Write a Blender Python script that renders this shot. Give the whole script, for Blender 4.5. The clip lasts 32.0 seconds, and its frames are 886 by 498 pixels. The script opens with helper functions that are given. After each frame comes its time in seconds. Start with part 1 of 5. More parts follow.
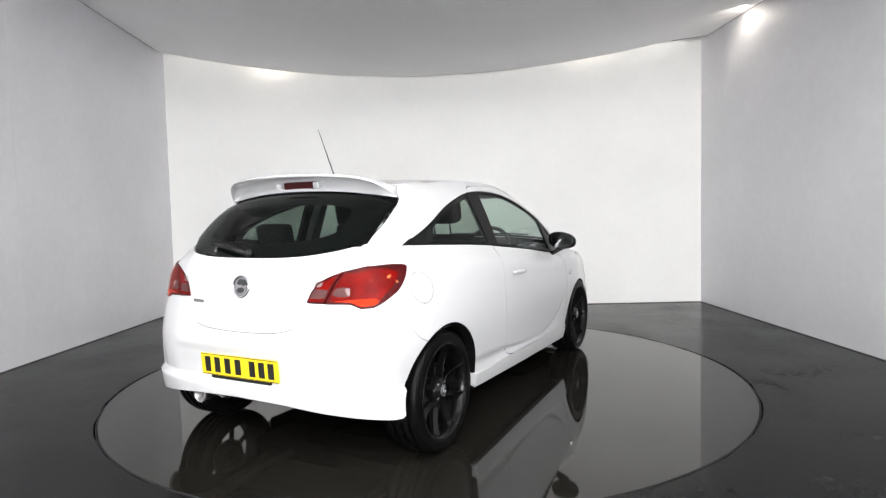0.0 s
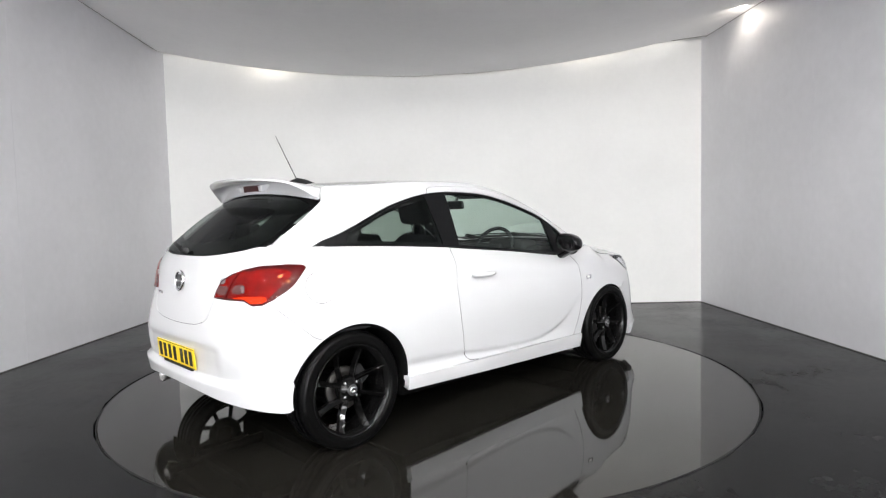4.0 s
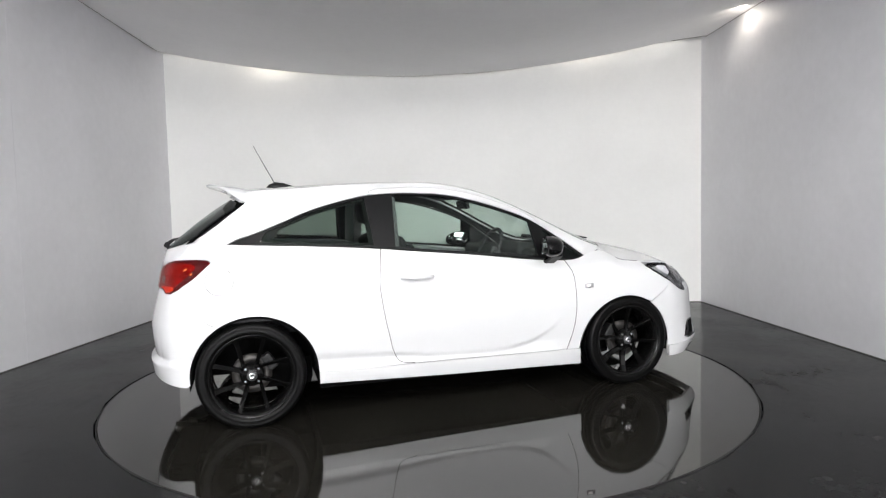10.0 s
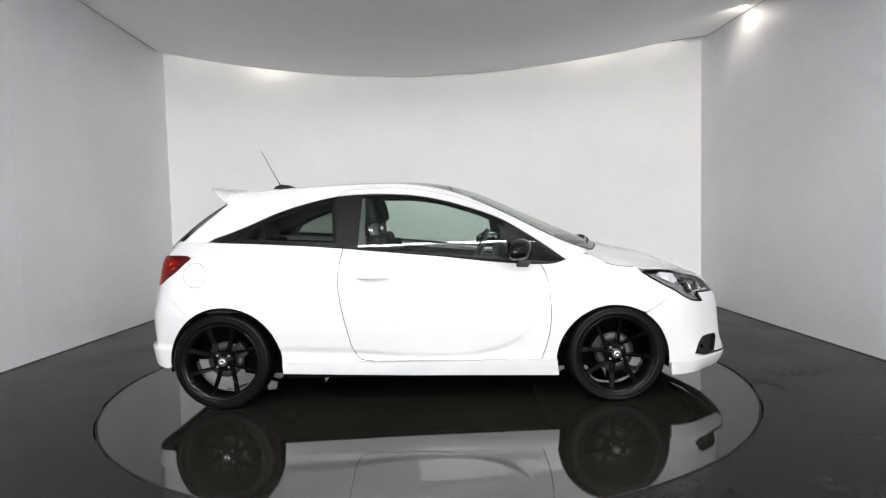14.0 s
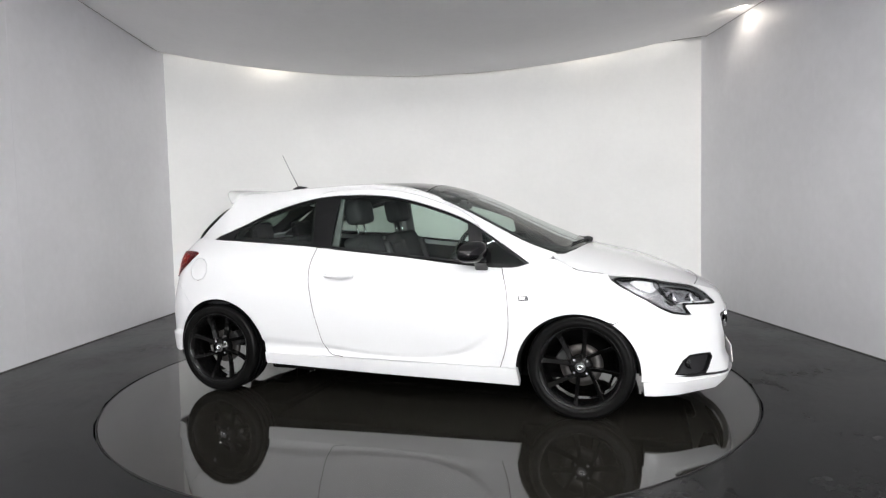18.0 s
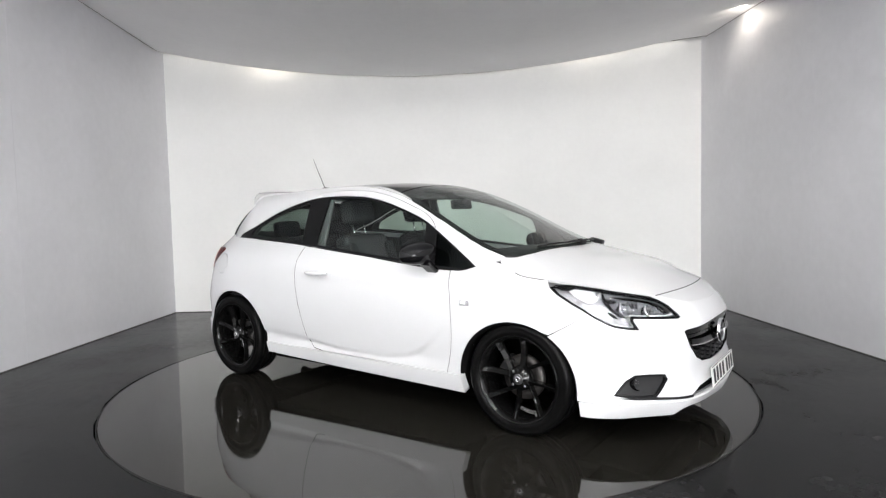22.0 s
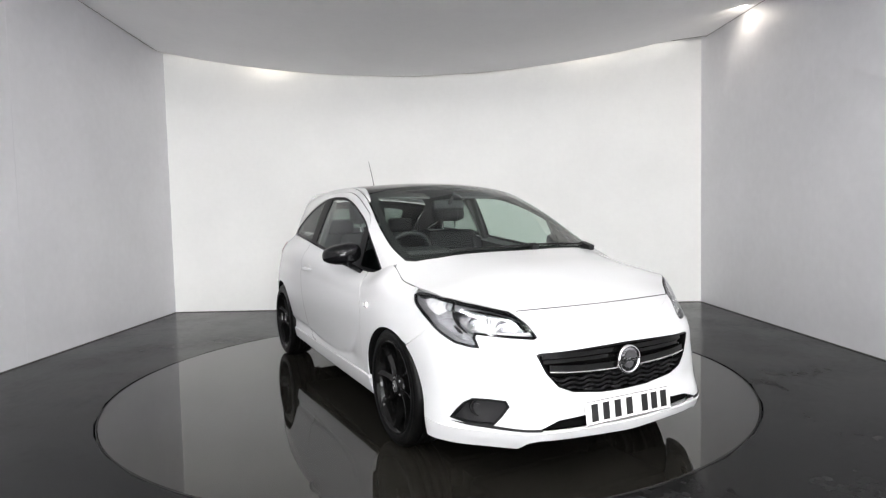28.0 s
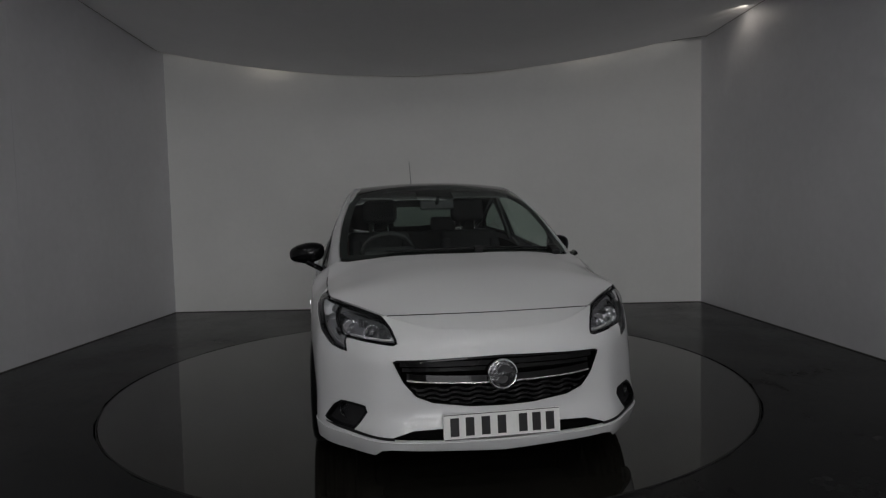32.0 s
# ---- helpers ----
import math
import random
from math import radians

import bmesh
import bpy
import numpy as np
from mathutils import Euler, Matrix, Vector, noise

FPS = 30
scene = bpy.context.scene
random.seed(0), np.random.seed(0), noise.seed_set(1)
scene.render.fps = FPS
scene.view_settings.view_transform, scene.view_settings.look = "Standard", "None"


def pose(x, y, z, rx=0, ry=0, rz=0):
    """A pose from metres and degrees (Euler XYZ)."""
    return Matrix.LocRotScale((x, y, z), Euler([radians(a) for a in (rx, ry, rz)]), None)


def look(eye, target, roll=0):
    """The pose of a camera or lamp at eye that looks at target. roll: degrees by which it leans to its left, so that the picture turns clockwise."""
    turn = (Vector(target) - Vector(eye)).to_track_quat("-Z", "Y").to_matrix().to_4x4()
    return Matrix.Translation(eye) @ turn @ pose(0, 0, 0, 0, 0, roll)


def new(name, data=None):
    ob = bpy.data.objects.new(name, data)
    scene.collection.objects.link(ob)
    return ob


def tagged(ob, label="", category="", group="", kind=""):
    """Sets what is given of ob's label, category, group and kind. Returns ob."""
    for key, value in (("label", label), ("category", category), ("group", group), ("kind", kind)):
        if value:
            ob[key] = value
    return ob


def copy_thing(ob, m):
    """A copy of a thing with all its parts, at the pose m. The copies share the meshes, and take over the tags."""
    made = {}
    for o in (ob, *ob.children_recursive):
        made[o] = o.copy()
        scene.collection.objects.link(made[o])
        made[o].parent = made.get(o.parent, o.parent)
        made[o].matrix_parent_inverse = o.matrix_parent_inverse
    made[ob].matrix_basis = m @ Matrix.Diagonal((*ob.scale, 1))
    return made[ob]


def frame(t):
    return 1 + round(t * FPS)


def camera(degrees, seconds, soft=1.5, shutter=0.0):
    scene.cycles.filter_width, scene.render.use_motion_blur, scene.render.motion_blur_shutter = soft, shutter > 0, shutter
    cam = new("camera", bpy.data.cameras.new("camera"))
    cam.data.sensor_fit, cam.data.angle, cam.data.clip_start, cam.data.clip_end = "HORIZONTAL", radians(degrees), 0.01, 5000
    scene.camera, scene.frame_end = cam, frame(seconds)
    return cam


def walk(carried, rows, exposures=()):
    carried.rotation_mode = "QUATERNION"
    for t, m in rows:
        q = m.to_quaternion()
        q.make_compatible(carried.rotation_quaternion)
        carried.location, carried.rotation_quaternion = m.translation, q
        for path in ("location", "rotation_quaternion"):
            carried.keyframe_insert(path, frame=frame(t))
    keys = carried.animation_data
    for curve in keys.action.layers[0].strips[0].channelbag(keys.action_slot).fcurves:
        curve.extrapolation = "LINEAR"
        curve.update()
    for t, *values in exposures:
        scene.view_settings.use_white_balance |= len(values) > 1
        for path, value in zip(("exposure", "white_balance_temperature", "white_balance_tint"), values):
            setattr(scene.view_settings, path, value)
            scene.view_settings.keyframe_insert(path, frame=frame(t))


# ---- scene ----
from mathutils.geometry import delaunay_2d_cdt

cam = camera(71.55, 32.0, soft=1.25)
EYE = Vector((0.0, -4.666, 1.2355))
VIEW = look(EYE, EYE + Vector((0.02379, 0.99789, -0.06045)), -1.3525)
walk(cam, [(0, VIEW), (32, VIEW)], exposures=[(0, 0.16), (3, 0.14), (8, 0.06), (12, -0.04), (15, -0.05), (19, 0.05), (28, 0.09), (29, -0.24), (30, -0.90), (31, -1.65), (32, -2.5)])

# ---- light ----
ROOM_TOP, ROOM_END = 3.35, -16.0
world = bpy.data.worlds.new("world")
world.use_nodes = True
world.node_tree.nodes["Background"].inputs[0].default_value = (0.6, 0.65, 0.7, 1)
world.node_tree.nodes["Background"].inputs[1].default_value = 0.02
scene.world = world


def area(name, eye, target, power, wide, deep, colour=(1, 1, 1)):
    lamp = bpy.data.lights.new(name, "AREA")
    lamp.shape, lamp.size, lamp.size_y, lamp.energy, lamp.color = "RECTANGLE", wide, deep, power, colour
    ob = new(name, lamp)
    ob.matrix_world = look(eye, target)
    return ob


def spot(name, eye, target, power, angle=75, colour=(1, 0.91, 0.79)):
    lamp = bpy.data.lights.new(name, "SPOT")
    lamp.energy, lamp.spot_size, lamp.spot_blend, lamp.shadow_soft_size, lamp.color = power, radians(angle), 0.7, 0.03, colour
    ob = new(name, lamp)
    ob.matrix_world = look(eye, target)
    return ob


# broad fill added behind the camera; no opening or lamp is known there
area("unseen_front_fill", (1.1, -15.7, 1.30), (0.4, 0, 1.45), 770, 5.0, 2.5, (0.98, 0.985, 1.01))
area("cove_light", (0.05, 3.19, 3.44), (0.0515, 3.225, 2.4), 6, 6.3, 0.05, (1, 0.96, 0.9))
spot("wall_spot_back", (-1.95, 3.26, 3.36), (-1.95, 3.40, 2.7), 6.5, 150)
spot("wall_spot_back_right", (2.05, 3.09, 3.36), (2.05, 3.23, 2.7), 2.0, 150)
spot("wall_spot_right", (3.26, 1.97, 3.27), (3.50, 1.95, 2.95), 4.6, 150)
spot("ceiling_spot_right", (3.37, 1.76, 3.255), (3.2, 2.6, 3.33), 4.5, 120)
spot("wall_spot_left", (-3.46, 0.30, 3.25), (-3.9, 0.30, 2.9), 5, 160)

# ---- materials ----


def material(name, colour, rough=0.5, metal=0.0, coat=0.0, vary=0.0, scale=8.0, bump=0.0, bump_scale=200.0, rough_vary=0.0, spec=0.5):
    m = bpy.data.materials.new(name)
    m.use_nodes = True
    n, l = m.node_tree.nodes, m.node_tree.links
    p = n["Principled BSDF"]
    p.inputs["Base Color"].default_value = (*colour, 1)
    p.inputs["Roughness"].default_value = rough
    p.inputs["Metallic"].default_value = metal
    p.inputs["Coat Weight"].default_value = coat
    p.inputs["Coat Roughness"].default_value = 0.03
    p.inputs["Specular IOR Level"].default_value = spec
    at = n.new("ShaderNodeTexCoord")
    if vary or rough_vary:
        a, b = n.new("ShaderNodeTexNoise"), n.new("ShaderNodeTexNoise")
        a.inputs["Scale"].default_value, b.inputs["Scale"].default_value = scale, scale * 14
        a.inputs["Detail"].default_value, b.inputs["Detail"].default_value = 5, 3
        mix = n.new("ShaderNodeMath")
        mix.operation = "MULTIPLY_ADD"
        l.new(at.outputs["Object"], a.inputs["Vector"]), l.new(at.outputs["Object"], b.inputs["Vector"])
        l.new(b.outputs["Fac"], mix.inputs[0])
        mix.inputs[1].default_value = 0.4
        l.new(a.outputs["Fac"], mix.inputs[2])
        for amount, socket, base in ((vary, "Base Color", colour), (rough_vary, "Roughness", (rough,) * 3)):
            if amount:
                ramp = n.new("ShaderNodeValToRGB")
                ramp.color_ramp.elements[0].position, ramp.color_ramp.elements[1].position = 0.45, 0.95
                ramp.color_ramp.elements[0].color = (*[max(c * (1 - amount), 0) for c in base], 1)
                ramp.color_ramp.elements[1].color = (*[min(c * (1 + amount), 1) for c in base], 1)
                l.new(mix.outputs[0], ramp.inputs[0])
                l.new(ramp.outputs[0], p.inputs[socket])
    if bump:
        t, b = n.new("ShaderNodeTexNoise"), n.new("ShaderNodeBump")
        t.inputs["Scale"].default_value, t.inputs["Detail"].default_value = bump_scale, 4
        b.inputs["Strength"].default_value, b.inputs["Distance"].default_value = bump, 0.002
        l.new(at.outputs["Object"], t.inputs["Vector"])
        l.new(t.outputs["Fac"], b.inputs["Height"])
        l.new(b.outputs["Normal"], p.inputs["Normal"])
    return m


def glass(name, tint, gloss=0.02, shine_least=0.05, shine_most=0.9):
    """Thin pane: light passes tinted, and the surface mirrors by its angle."""
    m = bpy.data.materials.new(name)
    m.use_nodes = True
    n, l = m.node_tree.nodes, m.node_tree.links
    n.remove(n["Principled BSDF"])
    clear, shine, f, mix = n.new("ShaderNodeBsdfTransparent"), n.new("ShaderNodeBsdfGlossy"), n.new("ShaderNodeLayerWeight"), n.new("ShaderNodeMixShader")
    clear.inputs[0].default_value = (*tint, 1)
    shine.inputs["Roughness"].default_value = gloss
    f.inputs[0].default_value = 0.5
    steep, sum_ = n.new("ShaderNodeMath"), n.new("ShaderNodeMath")
    steep.operation, sum_.operation = "POWER", "MULTIPLY_ADD"
    steep.inputs[1].default_value, sum_.inputs[1].default_value, sum_.inputs[2].default_value = 4.5, shine_most, shine_least
    l.new(f.outputs["Facing"], steep.inputs[0]), l.new(steep.outputs[0], sum_.inputs[0])
    l.new(sum_.outputs[0], mix.inputs[0]), l.new(clear.outputs[0], mix.inputs[1]), l.new(shine.outputs[0], mix.inputs[2])
    l.new(mix.outputs[0], n["Material Output"].inputs[0])
    return m


def glow(name, colour, strength):
    m = bpy.data.materials.new(name)
    m.use_nodes = True
    p = m.node_tree.nodes["Principled BSDF"]
    p.inputs["Base Color"].default_value = (*colour, 1)
    p.inputs["Emission Color"].default_value = (*colour, 1)
    p.inputs["Emission Strength"].default_value = strength
    return m


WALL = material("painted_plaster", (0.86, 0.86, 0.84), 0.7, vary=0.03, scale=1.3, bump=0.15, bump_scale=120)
# same white plaster; the side walls' dimmer, cooler light is in the colour
SIDE_WALL = material("side_plaster_dim_light", (0.705, 0.703, 0.728), 0.42, vary=0.06, scale=0.9, bump=0.15, bump_scale=120)
CEILING = material("ceiling_paint", (0.92, 0.915, 0.92), 0.8, vary=0.03, scale=1.0, bump=0.1, bump_scale=90)
FLOOR = material("sealed_dark_floor", (0.0078, 0.0078, 0.0080), 0.2, vary=0.25, scale=1.2, rough_vary=0.55, bump=0.02, bump_scale=60, spec=0.065)
TABLE = material("dark_turntable_coat", (0.0130, 0.0122, 0.0102), 0.04, vary=0.25, scale=1.2, rough_vary=0.5, bump=0.06, bump_scale=9, spec=0.42)
SKIRT = material("skirting_dirt", (0.10, 0.095, 0.09), 0.7, vary=0.2)
JOINT = material("grey_joint_filler", (0.26, 0.25, 0.24), 0.8, vary=0.5, scale=6)
PAINT = material("white_car_paint", (0.64, 0.645, 0.652), 0.4, coat=1.0, vary=0.01, scale=3)
GLOSS_BLACK = material("gloss_black_paint", (0.004, 0.004, 0.0045), 0.06, spec=0.2, vary=0.1, scale=6)
RIM_BLACK = material("gloss_black_alloy", (0.004, 0.004, 0.004), 0.035, coat=0.0, spec=0.2, vary=0.2, scale=20)
TRIM = material("black_plastic", (0.010, 0.010, 0.0105), 0.5, spec=0.3, vary=0.15, scale=30, bump=0.2, bump_scale=700)
SATIN = material("satin_black_film", (0.006, 0.006, 0.0065), 0.4, spec=0.12, vary=0.1, scale=10)
POCKET = material("grey_black_plastic", (0.009, 0.009, 0.010), 0.5, spec=0.3, vary=0.15, scale=30, bump=0.2, bump_scale=500)
RUBBER = material("tyre_rubber", (0.003, 0.003, 0.003), 0.30, spec=0.08, vary=0.25, scale=25, bump=0.3, bump_scale=300)
LINER = material("wheel_arch_liner", (0.004, 0.004, 0.004), 0.95, spec=0.05, vary=0.2, scale=15, bump=0.4, bump_scale=250)
FABRIC = material("charcoal_seat_fabric", (0.024, 0.024, 0.026), 0.95, vary=0.25, scale=20, spec=0.1)
INNER = material("dark_interior_plastic", (0.025, 0.025, 0.027), 0.65, vary=0.15, scale=12, bump=0.2, bump_scale=600)
PILLAR_GREY = material("grey_pillar_plastic", (0.085, 0.085, 0.085), 0.7, vary=0.1, scale=10)
LIGHT_INNER = material("grey_pillar_trim", (0.28, 0.28, 0.28), 0.7, vary=0.06, scale=10)
CHROME = material("chrome", (0.82, 0.82, 0.83), 0.08, metal=1.0, rough_vary=0.3, scale=30)
STEEL = material("worn_steel", (0.06, 0.053, 0.048), 0.45, metal=0.9, vary=0.3, scale=25, bump=0.2)
DISC = material("ground_disc_steel", (0.045, 0.042, 0.040), 0.45, metal=0.6, vary=0.35, scale=22, bump=0.2)
REFLECTOR = material("lamp_reflector", (0.36, 0.36, 0.37), 0.10, metal=1.0, vary=0.35, scale=40, bump=1.0, bump_scale=45)
LAMP_TRAY = material("grey_lamp_tray", (0.30, 0.30, 0.31), 0.3, metal=0.4, vary=0.3, scale=30)
BLADE = material("pale_lamp_blade", (0.55, 0.55, 0.56), 0.3, vary=0.15, scale=40)
LAMP_GREY = material("lamp_bezel_grey", (0.045, 0.045, 0.048), 0.35, vary=0.2, scale=30)
AMBER = material("amber_plastic", (0.7, 0.25, 0.05), 0.3, vary=0.1, scale=40)
GLASS = glass("green_tinted_glass", (0.78, 0.88, 0.83))
REAR_GLASS = glass("rear_tinted_glass", (0.28, 0.34, 0.31), 0.02, 0.03, 0.6)
QUARTER_GLASS = glass("quarter_tinted_glass", (0.42, 0.49, 0.45), 0.02, 0.03, 0.6)
CORNER_GLASS = glass("corner_window_glass", (0.14, 0.165, 0.155), 0.02, 0.02, 0.5)
CLEAR = glass("clear_lamp_lens", (0.93, 0.94, 0.95), 0.03, 0.03)
TAIL_LENS = glass("tail_lamp_lens", (1.0, 0.84, 0.82), 0.03, 0.012, 0.35)
RED_PLASTIC = material("red_lamp_plastic", (0.17, 0.003, 0.002), 0.4, spec=0.06, vary=0.5, scale=16)
DARK_RED = material("dark_red_plastic", (0.05, 0.002, 0.003), 0.35, coat=0.0, spec=0.2, vary=0.15, scale=30)
ORANGE_RED = material("orange_red_plastic", (0.62, 0.035, 0.004), 0.5, spec=0.1, vary=0.15, scale=40)
SMOKE = material("smoked_lamp_plastic", (0.10, 0.055, 0.055), 0.4, spec=0.2, vary=0.3, scale=50)
MIRROR = material("mirror_glass", (0.6, 0.6, 0.6), 0.02, metal=1.0)
PLATE_WHITE = material("white_reflective_plate", (0.84, 0.84, 0.82), 0.35, vary=0.03, scale=60)
PLATE_YELLOW = material("yellow_reflective_plate", (0.86, 0.62, 0.02), 0.35, vary=0.03, scale=60)
INK = material("black_plate_ink", (0.012, 0.012, 0.012), 0.5)
TUBE = glow("tube_light", (1, 0.99, 0.98), 182.0)
# silver tone for the reflection drawn on the tailgate lamp's lens
LENS_GLINT = material("silver_lens_glint", (0.36, 0.36, 0.37), 0.3, metal=0.6, vary=0.25, scale=30)
SILVER_GREY = material("grey_lamp_step", (0.32, 0.32, 0.33), 0.25, metal=0.7, vary=0.35, scale=45)
GRAPHITE = material("grey_sport_badge", (0.42, 0.41, 0.41), 0.25, metal=0.7)

# ---- building helpers ----


def build(name, verts, faces, mat, parent=None, label="", smooth=True):
    me = bpy.data.meshes.new(name)
    me.from_pydata([tuple(map(float, v)) for v in verts], [], [tuple(map(int, f)) for f in faces])
    me.materials.append(mat)
    if smooth:
        me.polygons.foreach_set("use_smooth", [True] * len(me.polygons))
    me.update()
    ob = new(name, me)
    ob.parent = parent
    if label:
        ob["label"] = label
    return ob


def part(name, bm, mat, parent=None, label="", smooth=False):
    bmesh.ops.recalc_face_normals(bm, faces=bm.faces)
    me = bpy.data.meshes.new(name)
    bm.to_mesh(me)
    bm.free()
    me.materials.append(mat)
    if smooth:
        me.polygons.foreach_set("use_smooth", [True] * len(me.polygons))
    ob = new(name, me)
    ob.parent = parent
    if label:
        ob["label"] = label
    return ob


def block(bm, centre, size, turn=None, bevel=0.0, seg=2):
    m = Matrix.Translation(centre) @ (turn or Matrix()) @ Matrix.Diagonal((*size, 1))
    vs = bmesh.ops.create_cube(bm, size=1, matrix=m)["verts"]
    if bevel:
        es = list({e for v in vs for e in v.link_edges})
        bmesh.ops.bevel(bm, geom=es, offset=bevel, segments=seg, profile=0.6, affect="EDGES")
    return vs


def lathe(profile, steps, axis="y", closed=False):
    """Turns a profile of (radius, along) round an axis. Gives verts and faces."""
    a = np.linspace(0, 2 * np.pi, steps, endpoint=False)
    vs, fs, n = [], [], len(profile)
    for r, h in profile:
        for t in a:
            vs.append((r * np.cos(t), h, r * np.sin(t)) if axis == "y" else (r * np.cos(t), r * np.sin(t), h))
    rows = range(n if closed else n - 1)
    for i in rows:
        for j in range(steps):
            k = (j + 1) % steps
            i2 = (i + 1) % n
            fs.append((i * steps + j, i * steps + k, i2 * steps + k, i2 * steps + j))
    return vs, fs


def tube(path, radius, sides=10, closed=False):
    """A round bar along a path of points."""
    path = [Vector(q) for q in path]
    vs, fs, n = [], [], len(path)
    for i, q in enumerate(path):
        a, b = path[i - 1] if (i or closed) else q, path[(i + 1) % n] if (i < n - 1 or closed) else q
        d = (b - a).normalized()
        u = d.cross(Vector((0, 0, 1)) if abs(d.z) < 0.9 else Vector((1, 0, 0))).normalized()
        w = d.cross(u)
        r = radius[i] if isinstance(radius, (list, tuple)) else radius
        vs += [q + (u * math.cos(t) + w * math.sin(t)) * r for t in np.linspace(0, 2 * np.pi, sides, endpoint=False)]
    for i in range(n if closed else n - 1):
        for j in range(sides):
            k, i2 = (j + 1) % sides, (i + 1) % n
            fs.append((i * sides + j, i * sides + k, i2 * sides + k, i2 * sides + j))
    if not closed:
        fs += [tuple(range(sides))[::-1], tuple(range((n - 1) * sides, n * sides))]
    return vs, fs


def inside(poly, pts):
    x, y = pts[:, 0][:, None], pts[:, 1][:, None]
    a, b = poly, np.roll(poly, -1, 0)
    cut = (a[:, 1] > y) != (b[:, 1] > y)
    with np.errstate(divide="ignore", invalid="ignore"):
        at = a[:, 0] + (y - a[:, 1]) * (b[:, 0] - a[:, 0]) / (b[:, 1] - a[:, 1])
    return (cut & (x < at)).sum(1) % 2 == 1


def refine(poly, step):
    p = np.asarray(poly, float)
    out = []
    for a, b in zip(p, np.roll(p, -1, 0)):
        n = max(1, int(np.ceil(np.linalg.norm(b - a) / step)))
        out += [a + (b - a) * i / n for i in range(n)]
    p = np.array(out)
    keep = np.linalg.norm(p - np.roll(p, 1, 0), axis=1) > 1e-4
    p = p[keep]
    turn = (p[:, 0] * np.roll(p[:, 1], -1) - p[:, 1] * np.roll(p[:, 0], -1)).sum()
    return p if turn > 0 else p[::-1]


def shrink(p, g):
    e = np.roll(p, -1, 0) - p
    n = np.stack([-e[:, 1], e[:, 0]], 1) / np.maximum(np.linalg.norm(e, axis=1), 1e-9)[:, None]
    m = n + np.roll(n, 1, 0)
    m /= np.maximum((m ** 2).sum(1) / 2, 0.6)[:, None]
    return p + m * g


def soften(points, times=2):
    """Rounds the corners of a closed outline."""
    p = np.asarray(points, float)
    for _ in range(times):
        q = np.roll(p, -1, 0)
        p = np.stack([0.8 * p + 0.2 * q, 0.2 * p + 0.8 * q], 1).reshape(-1, 2)
    return p


def spline(points, n=8):
    """An open smooth line through a few points."""
    p = np.asarray(points, float)
    d = np.r_[0, np.cumsum(np.linalg.norm(np.diff(p, axis=0), axis=1))]
    q = np.linspace(0, d[-1], n * (len(p) - 1) + 1)
    out = []
    for k in range(2):
        m = np.gradient(p[:, k], d)
        i = np.clip(np.searchsorted(d, q) - 1, 0, len(d) - 2)
        h = d[i + 1] - d[i]
        t = (q - d[i]) / h
        out.append((1 + 2 * t) * (1 - t) ** 2 * p[i, k] + t * (1 - t) ** 2 * h * m[i] + t * t * (3 - 2 * t) * p[i + 1, k] + t * t * (t - 1) * h * m[i + 1])
    return np.stack(out, 1)


def sheet(outline, lift, step=0.035, holes=(), gap=0.002, depth=0.012, out=0.0):
    """A panel cut to an outline on a surface, with turned-in edges. Gives verts and faces, outer side outwards."""
    poly = shrink(refine(outline, step * 0.7), gap)
    rims = [poly] + [shrink(refine(h, step * 0.7), -gap) for h in holes]
    lo, hi = poly.min(0), poly.max(0)
    gx, gy = np.meshgrid(np.arange(lo[0], hi[0], step), np.arange(lo[1], hi[1], step))
    g = np.stack([gx.ravel(), gy.ravel()], 1)
    rim = np.concatenate(rims)
    ok = inside(poly, g)
    for h in rims[1:]:
        ok &= ~inside(h, g)
    g = g[ok]
    if len(g):
        g = g[np.sqrt(((g[:, None] - rim[None]) ** 2).sum(2)).min(1) > step * 0.4]
    pts = np.concatenate([rim, g])
    edges, k = [], 0
    for r in rims:
        edges += [(k + i, k + (i + 1) % len(r)) for i in range(len(r))]
        k += len(r)
    v2, _, tris, *_ = delaunay_2d_cdt([Vector(q) for q in pts], edges, [], 0, 1e-6)
    v2 = np.array([(v.x, v.y) for v in v2])
    tris = np.array(tris)
    mid = v2[tris].mean(1)
    ok = inside(poly, mid)
    for h in rims[1:]:
        ok &= ~inside(h, mid)
    p, q, r = (v2[tris[:, k]] for k in range(3))
    ok &= np.abs((q[:, 0] - p[:, 0]) * (r[:, 1] - p[:, 1]) - (q[:, 1] - p[:, 1]) * (r[:, 0] - p[:, 0])) > 3e-6
    tris = tris[ok]
    e = 1e-4
    p0 = lift(v2[:, 0], v2[:, 1])
    n = np.cross(lift(v2[:, 0] + e, v2[:, 1]) - p0, lift(v2[:, 0], v2[:, 1] + e) - p0)
    n /= np.maximum(np.linalg.norm(n, axis=1), 1e-12)[:, None]
    flip = ((p0 - np.array([1.3, 0, 0.6])) * n).sum() < 0
    if flip:
        n = -n
        tris = tris[:, ::-1]
    p0 = p0 + n * out
    verts, faces = list(p0), [tuple(t) for t in tris]
    if depth:
        seen = {}
        for t in faces:
            for a, b in zip(t, t[1:] + t[:1]):
                seen[(a, b)] = 1
        rim_of = {}
        for a, b in [q for q in seen if (q[1], q[0]) not in seen]:
            for q in (a, b):
                if q not in rim_of:
                    rim_of[q] = len(verts)
                    verts += [p0[q], p0[q] - n[q] * depth]
            faces.append((rim_of[b], rim_of[a], rim_of[a] + 1, rim_of[b] + 1))
    return verts, faces


